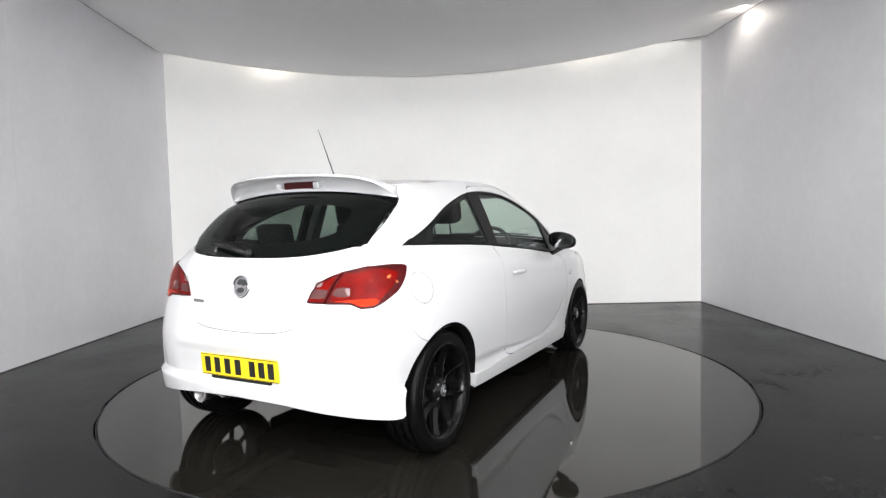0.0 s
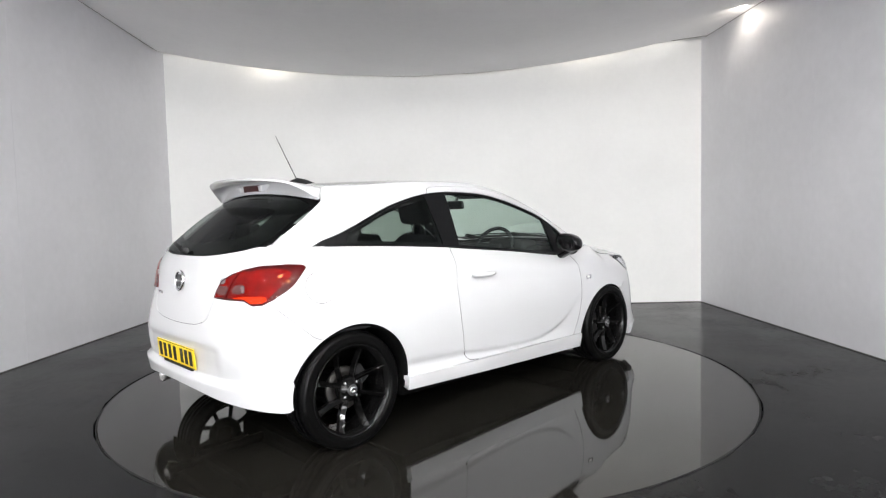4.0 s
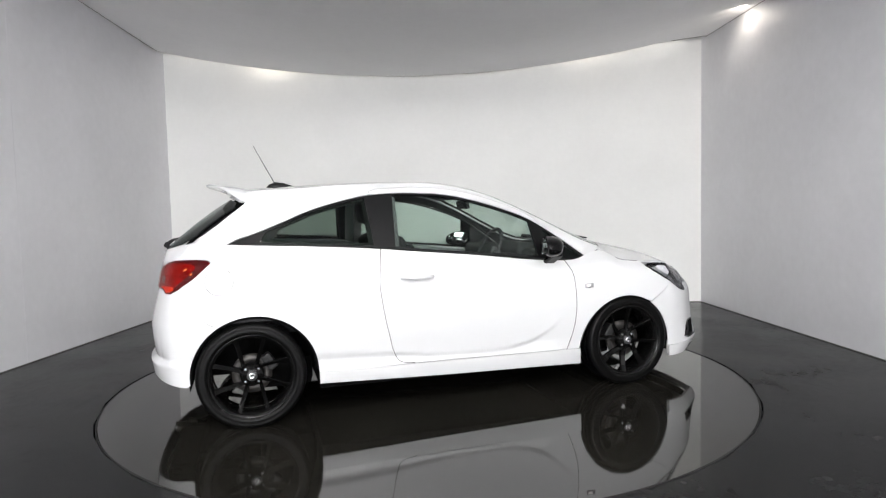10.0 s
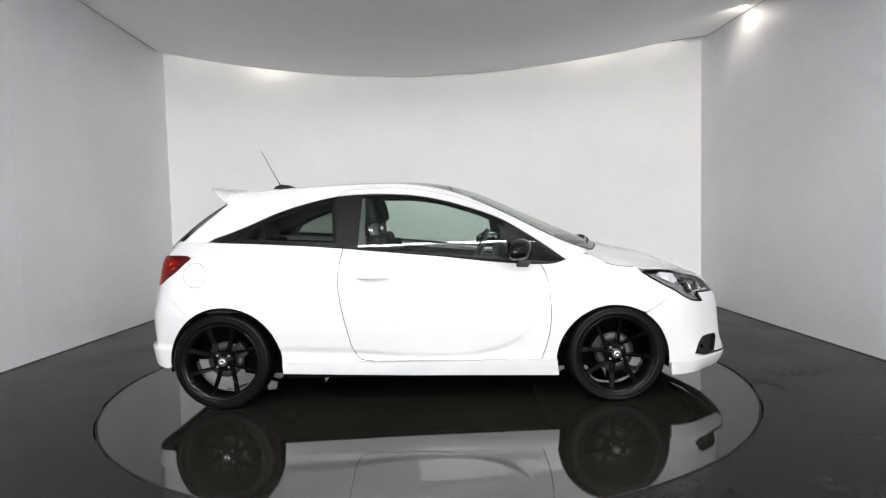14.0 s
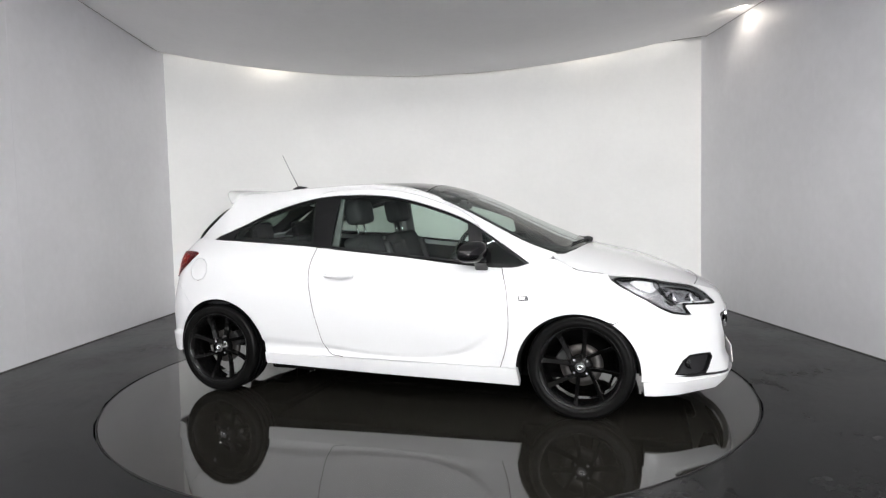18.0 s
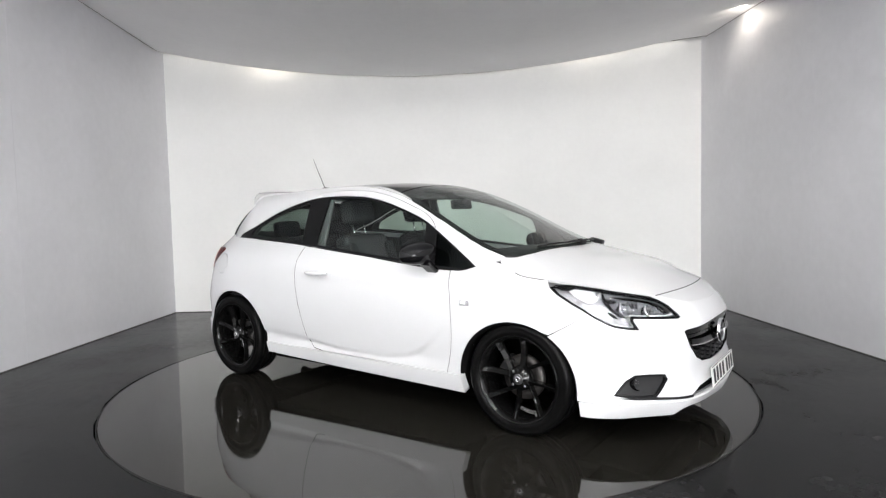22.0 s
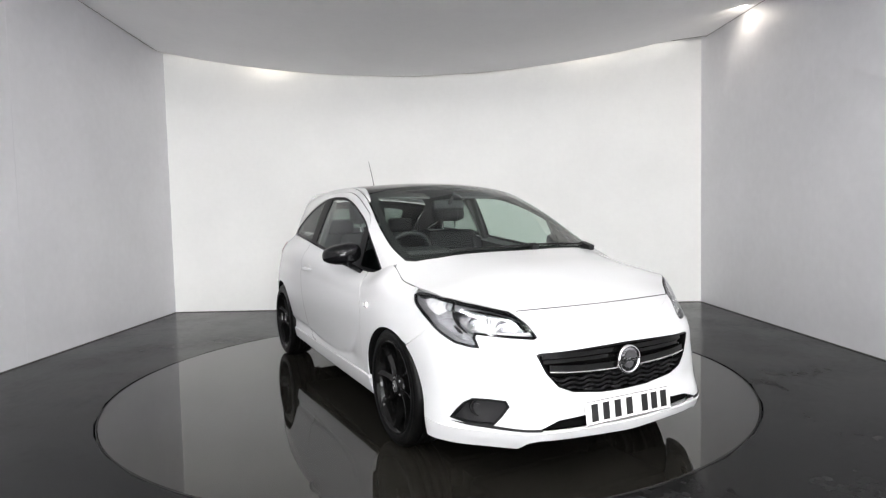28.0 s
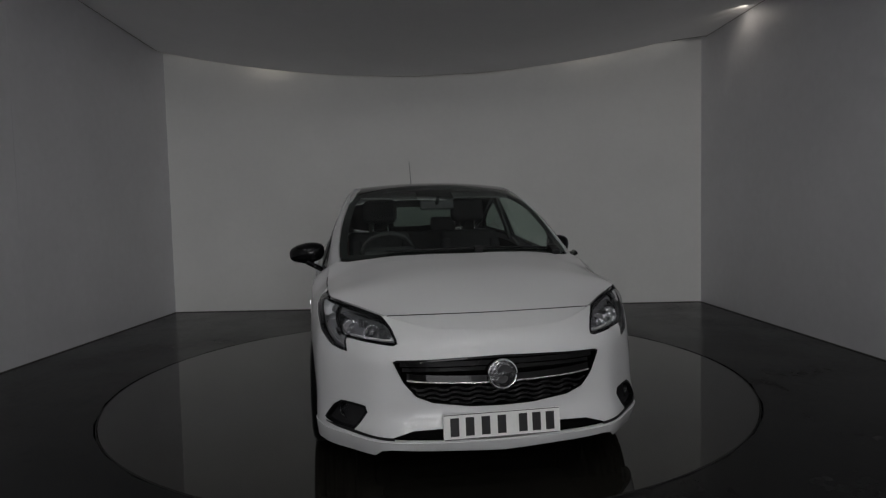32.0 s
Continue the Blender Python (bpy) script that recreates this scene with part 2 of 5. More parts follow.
def mirrored(verts, faces):
    return [(v[0], -v[1], v[2]) for v in verts], [tuple(f)[::-1] for f in faces]


def both(name, made, mat, parent, label=""):
    """The part on the left and its twin on the right."""
    return [build(name, *m, mat, parent, label) for m in (made, mirrored(*made))]


# ---- the studio ----


def slab(name, corners, low, high, mat, **tags):
    """A flat slab with the given plan between two heights."""
    n = len(corners)
    vs = [(x, y, z) for z in (low, high) for x, y in corners]
    fs = [tuple(range(n))[::-1], tuple(range(n, 2 * n))] + [(i, (i + 1) % n, n + (i + 1) % n, n + i) for i in range(n)]
    return tagged(build(name, vs, fs, mat, smooth=False), **tags)


def circle(r, steps=128, cx=0.0, cy=0.0):
    return [(cx + r * math.cos(2 * math.pi * i / steps), cy + r * math.sin(2 * math.pi * i / steps)) for i in range(steps)]


BACK_LEFT, BACK_RIGHT = (-3.325, 3.41), (3.495, 3.12)
LEFT_END, RIGHT_END = (-4.61, ROOM_END), (3.66, ROOM_END)


def floor_with_pit():
    rim = np.array(circle(2.268))
    pts = [Vector((-8, -23)), Vector((6, -23)), Vector((6, 6)), Vector((-6, 6))] + [Vector(q) for q in rim]
    edges = [(0, 1), (1, 2), (2, 3), (3, 0)] + [(4 + i, 4 + (i + 1) % 128) for i in range(128)]
    v, _, t, *_ = delaunay_2d_cdt(pts, edges, [], 0, 1e-6)
    v = np.array([(q.x, q.y) for q in v])
    t = [f for f in t if np.hypot(*v[list(f)].mean(0)) > 2.26]
    verts = [(x, y, 0) for x, y in v]
    ring_ids = [i for i, q in enumerate(v) if abs(np.hypot(*q) - 2.268) < 1e-3]
    ring_ids.sort(key=lambda i: math.atan2(v[i][1], v[i][0]))
    k = len(verts)
    verts += [(v[i][0], v[i][1], -0.12) for i in ring_ids]
    n = len(ring_ids)
    t += [(ring_ids[i], ring_ids[(i + 1) % n], k + (i + 1) % n, k + i) for i in range(n)] + [tuple(range(k, k + n))]
    return tagged(build("floor", verts, t, FLOOR, smooth=False), "dark grey sealed floor with a polished reflective coat", kind="structure")


floor_with_pit()
slab("wall_north", [BACK_LEFT, BACK_RIGHT, (3.72, 3.45), (-3.6, 3.75)], -0.1, 3.6, WALL, label="white painted back wall with faint scuffs", kind="structure")
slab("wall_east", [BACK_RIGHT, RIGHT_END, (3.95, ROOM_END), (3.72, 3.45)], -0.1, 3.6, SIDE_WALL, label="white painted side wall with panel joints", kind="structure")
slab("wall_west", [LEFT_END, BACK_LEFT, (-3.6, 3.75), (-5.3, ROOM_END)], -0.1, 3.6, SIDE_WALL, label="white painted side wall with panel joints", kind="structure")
slab("wall_south", [(-5.4, ROOM_END), (-5.4, ROOM_END - 0.2), (4, ROOM_END - 0.2), (4, ROOM_END)], -0.1, 3.6, WALL, label="plain grey wall closing the studio", kind="structure")
slab("ceiling", [(-5.4, ROOM_END - 0.2), (4, ROOM_END - 0.2), (4, -2.75), (-5.4, -2.75)], ROOM_TOP, ROOM_TOP + 0.2, CEILING, label="white painted flat ceiling", kind="structure")
slab("ceiling_deck", [(-4.4, -2.74), (4, -2.74), (4, 3.8), (-4.4, 3.8)], 3.56, 3.64, CEILING, label="plain white deck above the bowed ceiling", kind="structure")


def bowed_z(x, y):
    """Underside of the bowed ceiling: it hangs lowest along the middle and lifts towards the side walls."""
    lift = 0.10 * np.clip((3.1 - y) / 1.8, 0, 1) * np.clip(-x / 3.4, 0, 1) ** 6
    return 2.936 + 0.0363 * (np.minimum(x, 2.88) + 0.05) ** 2 + 0.12 * np.clip(x - 2.88, 0, 1) + lift


def bowed_ceiling():
    """A panel bowed across the room, with a slot along the back wall for the wall lights."""
    ys = np.linspace(-2.6, 3.12, 30)
    nx, vs, fs = 57, [], []
    for y in ys:
        west, east = on_west(y)[0] + 0.004, on_east(y)[0] - 0.004
        for i in range(nx):
            x = west + (east - west) * i / (nx - 1)
            vs.append((x, y - 0.042 * x, bowed_z(x, y)))
    for j in range(len(ys) - 1):
        for i in range(nx - 1):
            k = j * nx + i
            fs.append((k, k + nx, k + nx + 1, k + 1))
    for row in (vs[:nx], vs[nx * (len(ys) - 1):]):
        k = len(vs)
        vs = vs + [(x, y, z + h) for h in (0, 0.12) for x, y, z in row]
        fs += [(k + i, k + i + 1, k + nx + i + 1, k + nx + i) for i in range(nx - 1)]
    return tagged(build("bowed_ceiling", vs, fs, CEILING), "white ceiling panel bowed down along its middle", kind="structure")


def turntable():
    ob = new("turntable")
    tagged(ob, "round dark turntable flush with the polished floor", "turntable")
    prof = [(0.0, 0.0), (1.0, 0.0), (2.244, 0.0), (2.25, -0.006), (2.25, -0.1), (0.0, -0.1)]
    v, f = lathe(prof, 128, "z")
    build("turntable_plate", v, f, TABLE, ob, smooth=False)
    v, f = lathe([(2.2505, -0.003), (2.2535, 0.001), (2.2565, -0.003), (2.2535, -0.05)], 128, "z", closed=True)
    build("edge_band", v, f, TRIM, ob, "thin black edge band")
    return ob


TURNTABLE = turntable()


def wall_strip(name, a, b, low, high, out, mat, label):
    """A thin strip standing on a wall between two plan points."""
    d = (Vector((*b, 0)) - Vector((*a, 0))).normalized()
    n = Vector((-d.y, d.x, 0)) * out
    return slab(name, [a, b, (b[0] + n.x, b[1] + n.y), (a[0] + n.x, a[1] + n.y)], low, high, mat, label=label, kind="structure")


def on_west(y):
    t = (y - ROOM_END) / (BACK_LEFT[1] - ROOM_END)
    return (LEFT_END[0] + t * (BACK_LEFT[0] - LEFT_END[0]), y)


def on_east(y):
    t = (y - ROOM_END) / (BACK_RIGHT[1] - ROOM_END)
    return (RIGHT_END[0] + t * (BACK_RIGHT[0] - RIGHT_END[0]), y)


bowed_ceiling()
# joints of the wall boards, and the dirty line where walls meet the floor
for _y in (0.70, -1.4):
    wall_strip("trim", on_west(_y), on_west(_y + .012), 0.004, ROOM_TOP, -.0012, SIDE_WALL, "board joint on the white wall")
for _y, _low, _high in ((2.05, 2.62, 2.92), (0.88, 0.40, 2.60)):
    wall_strip("trim", on_east(_y), on_east(_y + .010), _low, _high, .0012, SIDE_WALL, "board joint on the white wall")
# dark open joint where the bowed ceiling meets the side wall
for _wall, _off, _wide, _from in ((on_west, .006, .0028, 3.3), (on_east, -.004, .0045, 3.0)):
    _path = [(_wall(y)[0] + _off, y, float(bowed_z(_wall(y)[0], y)) - .001) for y in np.linspace(_from, -1.5, 24)]
    tagged(build("trim", *tube(_path, _wide, 6), JOINT), "open joint between side wall and ceiling", kind="structure")
_path = [(x, 3.085 - .042 * x, float(bowed_z(x, 3.0)) - .003) for x in np.linspace(3.05, 3.47, 8)]
tagged(build("trim", *tube(_path, .003, 6), SKIRT), "dark open crack under the ceiling", kind="structure")
wall_strip("baseboard", on_west(-4.0), BACK_LEFT, 0.0005, 0.008, -.004, SKIRT, "dark dirt line along the wall foot")
wall_strip("baseboard", BACK_LEFT, BACK_RIGHT, 0.0005, 0.008, -.004, SKIRT, "dark dirt line along the wall foot")
wall_strip("baseboard", on_east(-4.0), BACK_RIGHT, 0.0005, 0.008, .004, SKIRT, "dark dirt line along the wall foot")


def tube_light(x, y):
    ob = tagged(new("ceiling_light"), "white batten light fixed to the ceiling", "ceiling light", "ceiling battens")
    ob.location = (x, y, ROOM_TOP)
    bm = bmesh.new()
    block(bm, (0, 0, -0.02), (1.25, 0.09, 0.04), bevel=0.008)
    part("housing", bm, LIGHT_INNER, ob)
    bm = bmesh.new()
    block(bm, (0, 0, -0.052), (1.16, 0.028, 0.025), bevel=0.008)
    part("diffuser", bm, TUBE, ob)
    return ob


_light = tube_light(-2.1, -3.6)
for _x, _y in [(x, y) for y in (-3.6, -5.4, -7.2, -9.0, -10.8, -12.6) for x in (-2.1, -0.7, 0.7, 2.1)][1:]:
    copy_thing(_light, Matrix.Translation((_x, _y, ROOM_TOP)))


# ---- shape of the car: x forward from the rear axle, y outwards, z up ----
def curve(knots, values, q):
    """Smooth curve through the knots, without overshoot."""
    k, v = np.asarray(knots, float), np.asarray(values, float)
    h = np.diff(k)
    d = np.diff(v) / h
    m = np.zeros(len(k))
    m[1:-1] = np.where(d[:-1] * d[1:] > 0, 2 * d[:-1] * d[1:] / np.where(d[:-1] + d[1:] == 0, 1, d[:-1] + d[1:]), 0)
    m[0], m[-1] = d[0], d[-1]
    q = np.asarray(q, float)
    i = np.clip(np.searchsorted(k, q) - 1, 0, len(h) - 1)
    t = (q - k[i]) / h[i]
    mid = (1 + 2 * t) * (1 - t) ** 2 * v[i] + t * (1 - t) ** 2 * h[i] * m[i] + t * t * (3 - 2 * t) * v[i + 1] + t * t * (t - 1) * h[i] * m[i + 1]
    return np.where(t < 0, v[0] + (q - k[0]) * m[0], np.where(t > 1, v[-1] + (q - k[-1]) * m[-1], mid))


def hood_z(x, y):
    mid = curve([2.2, 2.33, 2.4, 2.5, 2.62, 2.8, 3.0, 3.15, 3.25, 3.31], [1.06, 1.037, 1.022, 1.0, 0.971, 0.931, 0.860, 0.792, 0.740, 0.705], x)
    drop = curve([2.3, 2.33, 2.4, 2.55, 2.71, 2.88, 3.0, 3.155, 3.3], [.16, .17, .26, .34, .30, .157, .18, .12, .12], x)
    power = curve([2.3, 2.55, 2.71, 2.88, 3.0, 3.155, 3.3], [3.5, 3.5, 3.2, 2.6, 2.35, 2.1, 2.1], x)
    return mid - drop * np.abs(y) ** power


# columns of the lower body round the plan, from the tail's middle along the side to the nose's middle: s, then x and y up the rows
ROWS = np.array([0.16, 0.24, 0.36, 0.50, 0.64])
COLUMNS = [
    (-1.52, [-.52, -.57, -.600, -.598, -.578, -.545, -.52, -.49], [-.225, -.225, -.225, -.225, -.22, -.22, -.215, -.21]),
    (-1.29, [-.525, -.575, -.605, -.604, -.584, -.55, -.53, -.505], [0] * 8),
    (-1.06, [-.52, -.57, -.600, -.598, -.578, -.545, -.52, -.49], [.225, .225, .225, .225, .22, .22, .215, .21]),
    (-.82, [-.50, -.550, -.580, -.585, -.566, -.525, -.495, -.455], [.445, .445, .445, .44, .44, .43, .41, .39]),
    (-.62, [-.455, -.50, -.532, -.538, -.518, -.48, -.45, -.39], [.62, .625, .625, .62, .61, .59, .555, .49]),
    (-.44, [-.38, -.41, -.435, -.44, -.427, -.41, -.40, -.34], [.74, .765, .765, .76, .755, .72, .66, .565]),
    (-.30, [-.30] * 8, [.79, .812, .815, .82, .82, .79, .725, .60]),
    (0.0, [0.0] * 8, [.795, .815, .84, .858, .862, .845, .80, .708]),
    (.60, [.60] * 8, [.795, .822, .84, .862, .872, .87, .845, .772]),
    (1.30, [1.3] * 8, [.795, .822, .84, .862, .874, .872, .855, .796]),
    (2.10, [2.1] * 8, [.795, .82, .842, .860, .868, .862, .842, .785]),
    (2.33, [2.33] * 8, [.795, .82, .84, .858, .864, .856, .832, .745]),
    (2.51, [2.51] * 8, [.80, .82, .838, .853, .856, .845, .82, .758]),
    (2.88, [2.88] * 8, [.808, .818, .815, .814, .805, .79, .772, .735]),
    (3.02, [3.0, 3.03, 3.01, 3.0, 2.985, 2.965, 2.945, 2.92], [.765, .775, .77, .765, .755, .745, .73, .70]),
    (3.18, [3.13, 3.17, 3.15, 3.14, 3.12, 3.08, 3.04, 3.0], [.66, .67, .665, .66, .655, .645, .635, .615]),
    (3.38, [3.28, 3.325, 3.30, 3.285, 3.26, 3.22, 3.19, 3.155], [.50, .50, .50, .50, .495, .49, .48, .47]),
    (3.62, [3.33, 3.375, 3.342, 3.345, 3.332, 3.315, 3.295, 3.27], [.275] * 8),
    (3.90, [3.355, 3.392, 3.352, 3.357, 3.345, 3.335, 3.32, 3.30], [0] * 8),
    (4.18, [3.33, 3.375, 3.342, 3.345, 3.332, 3.315, 3.295, 3.27], [-.275] * 8),
]
S_COL = np.array([c[0] for c in COLUMNS])
X_COL = np.array([c[1] for c in COLUMNS])
Y_COL = np.array([c[2] for c in COLUMNS])


def side_lean(x, z):
    """Half width of the side glass and pillars."""
    base = curve([-.40, -.316, -.118, 0, .36, .78, 1.3, 1.83, 2.1, 2.33, 2.5], [.52, .60, .70, .735, .772, .787, .787, .777, .75, .712, .66], x)
    d = np.asarray(z) - 1.0
    up = np.clip((np.asarray(z) - rail(x) + 0.07) / 0.07, 0, 1.2)
    return base - 0.36 * d - 0.2 * d * np.abs(d) - 0.035 * up ** 2


def belt(x):
    return curve([-.40, -.118, .087, .36, .78, 1.06, 1.42, 1.784, 1.967, 2.239, 2.30, 2.33, 2.4], [1.082, 1.068, 1.063, 1.045, 1.02, .99, .955, .919, .90, .885, .925, .945, .955], x)


def rail(x):
    """Height of the roof's edge, down the windscreen's sides."""
    return curve([-.10, .0, .127, .343, .56, .89, 1.076, 1.26, 1.447, 1.634, 1.82, 2.01, 2.2, 2.33, 2.45], [1.375, 1.388, 1.396, 1.405, 1.42, 1.43, 1.43, 1.415, 1.377, 1.314, 1.229, 1.13, 1.035, .985, .945], x)


def top_z(x, y):
    """Roof and windscreen."""
    mid = curve([-.1, 0, .3, .6, .9, 1.2, 1.4, 1.6, 1.8, 2.0, 2.2, 2.4, 2.52], [1.412, 1.42, 1.436, 1.449, 1.458, 1.457, 1.440, 1.392, 1.314, 1.222, 1.131, 1.045, .994], x)
    e = rail(x)
    return mid - (mid - e) * (np.abs(y) / side_lean(x, e)) ** 2.2


_T = np.where(S_COL >= 2.45, hood_z(X_COL[:, 7], Y_COL[:, 7]), belt(np.maximum(X_COL[:, 7], -.40)))


def ring(s, z):
    """Lower body: s runs round the plan (s is x along the sides), z is the height. Gives x, y, z with y outwards."""
    s, z = np.broadcast_arrays(np.asarray(s, float), np.asarray(z, float))
    top = curve(S_COL, _T, s)
    zk = np.stack([np.full(s.shape, r) for r in ROWS] + [0.64 + f * (top - 0.64) for f in (0.4, 0.75, 1.0)], -1)
    out = []
    for table in (X_COL, Y_COL):
        v = np.stack([curve(S_COL, table[:, k], s) for k in range(8)], -1)
        h = np.diff(zk, axis=-1)
        d = np.diff(v, axis=-1) / h
        m = np.zeros(v.shape)
        m[..., 1:-1] = (d[..., :-1] * h[..., 1:] + d[..., 1:] * h[..., :-1]) / (h[..., 1:] + h[..., :-1])
        m[..., 0], m[..., -1] = d[..., 0], d[..., -1]
        i = np.clip((zk < z[..., None]).sum(-1) - 1, 0, 6)[..., None]
        g = lambda a: np.take_along_axis(a, i, -1)[..., 0]
        v0, v1, m0, m1, hh, z0 = g(v), np.take_along_axis(v, i + 1, -1)[..., 0], g(m), np.take_along_axis(m, i + 1, -1)[..., 0], g(h), g(zk)
        t = np.clip((z - z0) / hh, -0.5, 1.3)
        out.append((1 + 2 * t) * (1 - t) ** 2 * v0 + t * (1 - t) ** 2 * hh * m0 + t * t * (3 - 2 * t) * v1 + t * t * (t - 1) * hh * m1)
    return np.stack([out[0], out[1], z], -1)


def ring_top(s):
    return curve(S_COL, _T, s)


# ---- the car ----
AXIS = (1.3056, -0.0268)   # where the turntable's axis meets the car's own plan
CAR = new("car")
tagged(CAR, "white three-door hatchback with black roof, wheels and mirrors", "car")


def rib(name, made, mat, parent=CAR, label=""):
    return build(name, *made, mat, parent, label)


def arc(cx, cz, r, a0, a1, n=20):
    return [(cx + r * math.cos(radians(a)), cz + r * math.sin(radians(a))) for a in np.linspace(a0, a1, n)]


def side(x, z):
    return np.stack([x, side_lean(x, z), z], -1)


def roof_at(x, y):
    return np.stack([x, y, top_z(x, y)], -1)


_S = np.linspace(2.30, 3.9, 80)
_E = ring(_S, ring_top(_S))
_DZ = _E[:, 2] - hood_z(_E[:, 0], _E[:, 1])


def hood_at(x, y):
    """The bonnet, brought level with the wings along its edges."""
    far = np.clip(np.abs(y) / np.maximum(np.interp(x, _E[:, 0], _E[:, 1]), .05), 0, 1.05)
    return np.stack([x, y, hood_z(x, y) + np.interp(x, _E[:, 0], _DZ) * far ** 6], -1)


def fold_front(s, z):
    p = ring(np.where(s > 3.9, 7.8 - s, s), z)
    p[..., 1] *= np.where(s > 3.9, -1, 1)
    return p


def fold_rear(s, z):
    p = ring(np.where(s < -1.29, -2.58 - s, s), z)
    p[..., 1] *= np.where(s < -1.29, -1, 1)
    return p


def rear_bumper_at(s, z):
    """The rear bumper, with the shallow recess round its plate and the step of its lower lip."""
    p = fold_rear(s, z)
    y = np.abs(p[..., 1])
    box = np.clip((.50 - y) / .06, 0, 1) * np.clip((.572 - z) / .010, 0, 1) * np.clip((z - .42) / .05, 0, 1)
    under = .032 * np.clip((.61 - z) / .20, 0, 1) * np.clip((z - .404) / .008, 0, 1)
    p[..., 0] += .009 * box + under * np.clip((.76 - y) / .1, 0, 1)
    p[..., 1] -= np.sign(p[..., 1]) * .6 * under * np.clip((y - .62) / .1, 0, 1)
    return p


def side_at(s, z):
    """The flank, with the crease that dips along the lower door."""
    p = ring(s, z)
    line = curve([.2, .4, .69, .83, 1.05, 1.21, 1.5, 1.73, 1.85, 1.93, 2.05], [.398, .395, .383, .375, .352, .34, .333, .365, .415, .47, .58], s)
    deep = curve([.2, .4, .9, 1.5, 1.8, 1.95, 2.1], [.009, .013, .022, .028, .018, .006, 0], s)
    t = np.clip((line - z) / .022, 0, 1)
    back = np.clip((z - .30) / .06, 0, 1)
    p[..., 1] -= deep * t * t * (3 - 2 * t) * np.where(s > 2.1, 0, back)
    return p


def gate_edge(s):
    """Lower edge of the rear window on the body."""
    y = abs(float(ring(s, 1.05)[1]))
    return min(1.029 + .05 * (y / .572) ** 3, float(ring_top(s)))


def whole(half, mid):
    """A half outline that ends on the middle, completed by its mirror image."""
    h = [tuple(q) for q in half]
    return h + [(2 * mid - a, b) for a, b in h[::-1] if abs(a - mid) > 1e-6]


def edge_top(a, b, n=14, drop=0.0):
    return [(s, float(ring_top(s)) - drop) for s in np.linspace(a, b, n)]


R_ARCH, F_ARCH = (0.022, 0.300, 0.362), (2.490, 0.268, 0.360)
DOOR_FRONT = spline([(2.046, float(ring_top(2.046))), (2.076, .807), (2.093, .662), (2.095, .553), (2.075, .408), (2.036, .288)], 5)
DOOR_REAR = spline([(.786, float(ring_top(.786))), (.769, .917), (.758, .811), (.769, .705), (.786, .598), (.811, .49), (.842, .374), (.876, .319), (.974, .297)], 4)
HEADLIGHT = [(2.664, .824), (2.69, .838)] + edge_top(2.76, 3.33, 14, .006) + [(3.365, .750), (3.40, .722), (3.43, .68), (3.435, .662), (3.415, .654), (3.26, .663), (3.165, .669), (3.158, .655), (3.172, .612), (3.13, .614), (3.06, .626), (2.95, .674), (2.81, .735), (2.718, .785)]
HL_LOW = [(2.885, .704), (2.95, .674), (3.06, .626), (3.13, .614), (3.172, .612), (3.158, .655), (3.165, .669), (3.26, .663), (3.415, .654), (3.435, .662), (3.43, .68), (3.40, .722), (3.365, .750), (3.337, .768)]
GRILLE = [(3.9, .607), (3.64, .602), (3.43, .596), (3.412, .588), (3.46, .50), (3.515, .44), (3.59, .41), (3.76, .387), (3.9, .383)]
FOG = [(3.02, .288), (3.055, .325), (3.09, .36), (3.135, .386), (3.20, .388), (3.272, .386), (3.283, .36), (3.25, .315), (3.215, .275), (3.12, .272)]
INTAKE = [(3.9, .300), (3.62, .302), (3.50, .297), (3.45, .282), (3.40, .266), (3.40, .258), (3.62, .256), (3.9, .252)]
TAIL = [(-.862, .822), (-.84, .86), (-.79, .915), (-.71, .945), (-.62, .967), (-.45, .987), (-.28, .99), (-.21, .985), (-.195, .973), (-.28, .90), (-.40, .825), (-.47, .80), (-.54, .796), (-.60, .817), (-.72, .818)]


def arch_line(arch, a0, a1, n=18):
    return arc(*arch, a0, a1, n)


# lower body panels
door_line = [tuple(q) for q in DOOR_FRONT]
fender = door_line[::-1] + edge_top(2.06, 2.645, 14) + [(2.664, .824), (2.718, .785), (2.81, .735), (2.885, .704), (2.85, .665), (2.79, .628), (2.695, .575)]
a_seam = math.degrees(math.atan2(.575 - F_ARCH[1], 2.695 - F_ARCH[0]))
fender += arch_line(F_ARCH, a_seam, 177, 22)[1:] + [(2.13, .287)]
both("front_wing", sheet(fender, ring, .03, gap=.0013), PAINT, CAR)

bumper = [(2.846, .245)] + arch_line(F_ARCH, -3, a_seam, 10) + [(2.697, .574), (2.79, .628), (2.85, .665)] + HL_LOW + edge_top(3.36, 3.9, 10)
rib("front_bumper", sheet(whole(bumper, 3.9), fold_front, .03, [whole(GRILLE, 3.9), FOG, [(7.8 - a, b) for a, b in FOG], whole(INTAKE, 3.9)], gap=.001), PAINT)
lip = [(2.858, .246), (3.1, .25), (3.4, .25), (3.9, .248), (3.9, .198), (3.62, .208), (3.40, .212), (3.355, .205), (3.32, .172), (3.1, .166), (2.95, .164), (2.862, .164)]
half = lip[:4]
lip_low = lip[4:]
rib("front_lip", sheet(half + [(7.8 - a, b) for a, b in half[::-1][1:]] + [(7.8 - a, b) for a, b in lip_low[::-1]] + lip_low[1:], fold_front, .03, out=0.005, depth=0.03), PAINT)

door = [tuple(q) for q in DOOR_REAR][::-1] + edge_top(.80, 2.03, 30) + door_line + [(1.9, .287), (1.5, .292)]
both("door", sheet(door, side_at, .0125, gap=.003), PAINT, CAR)

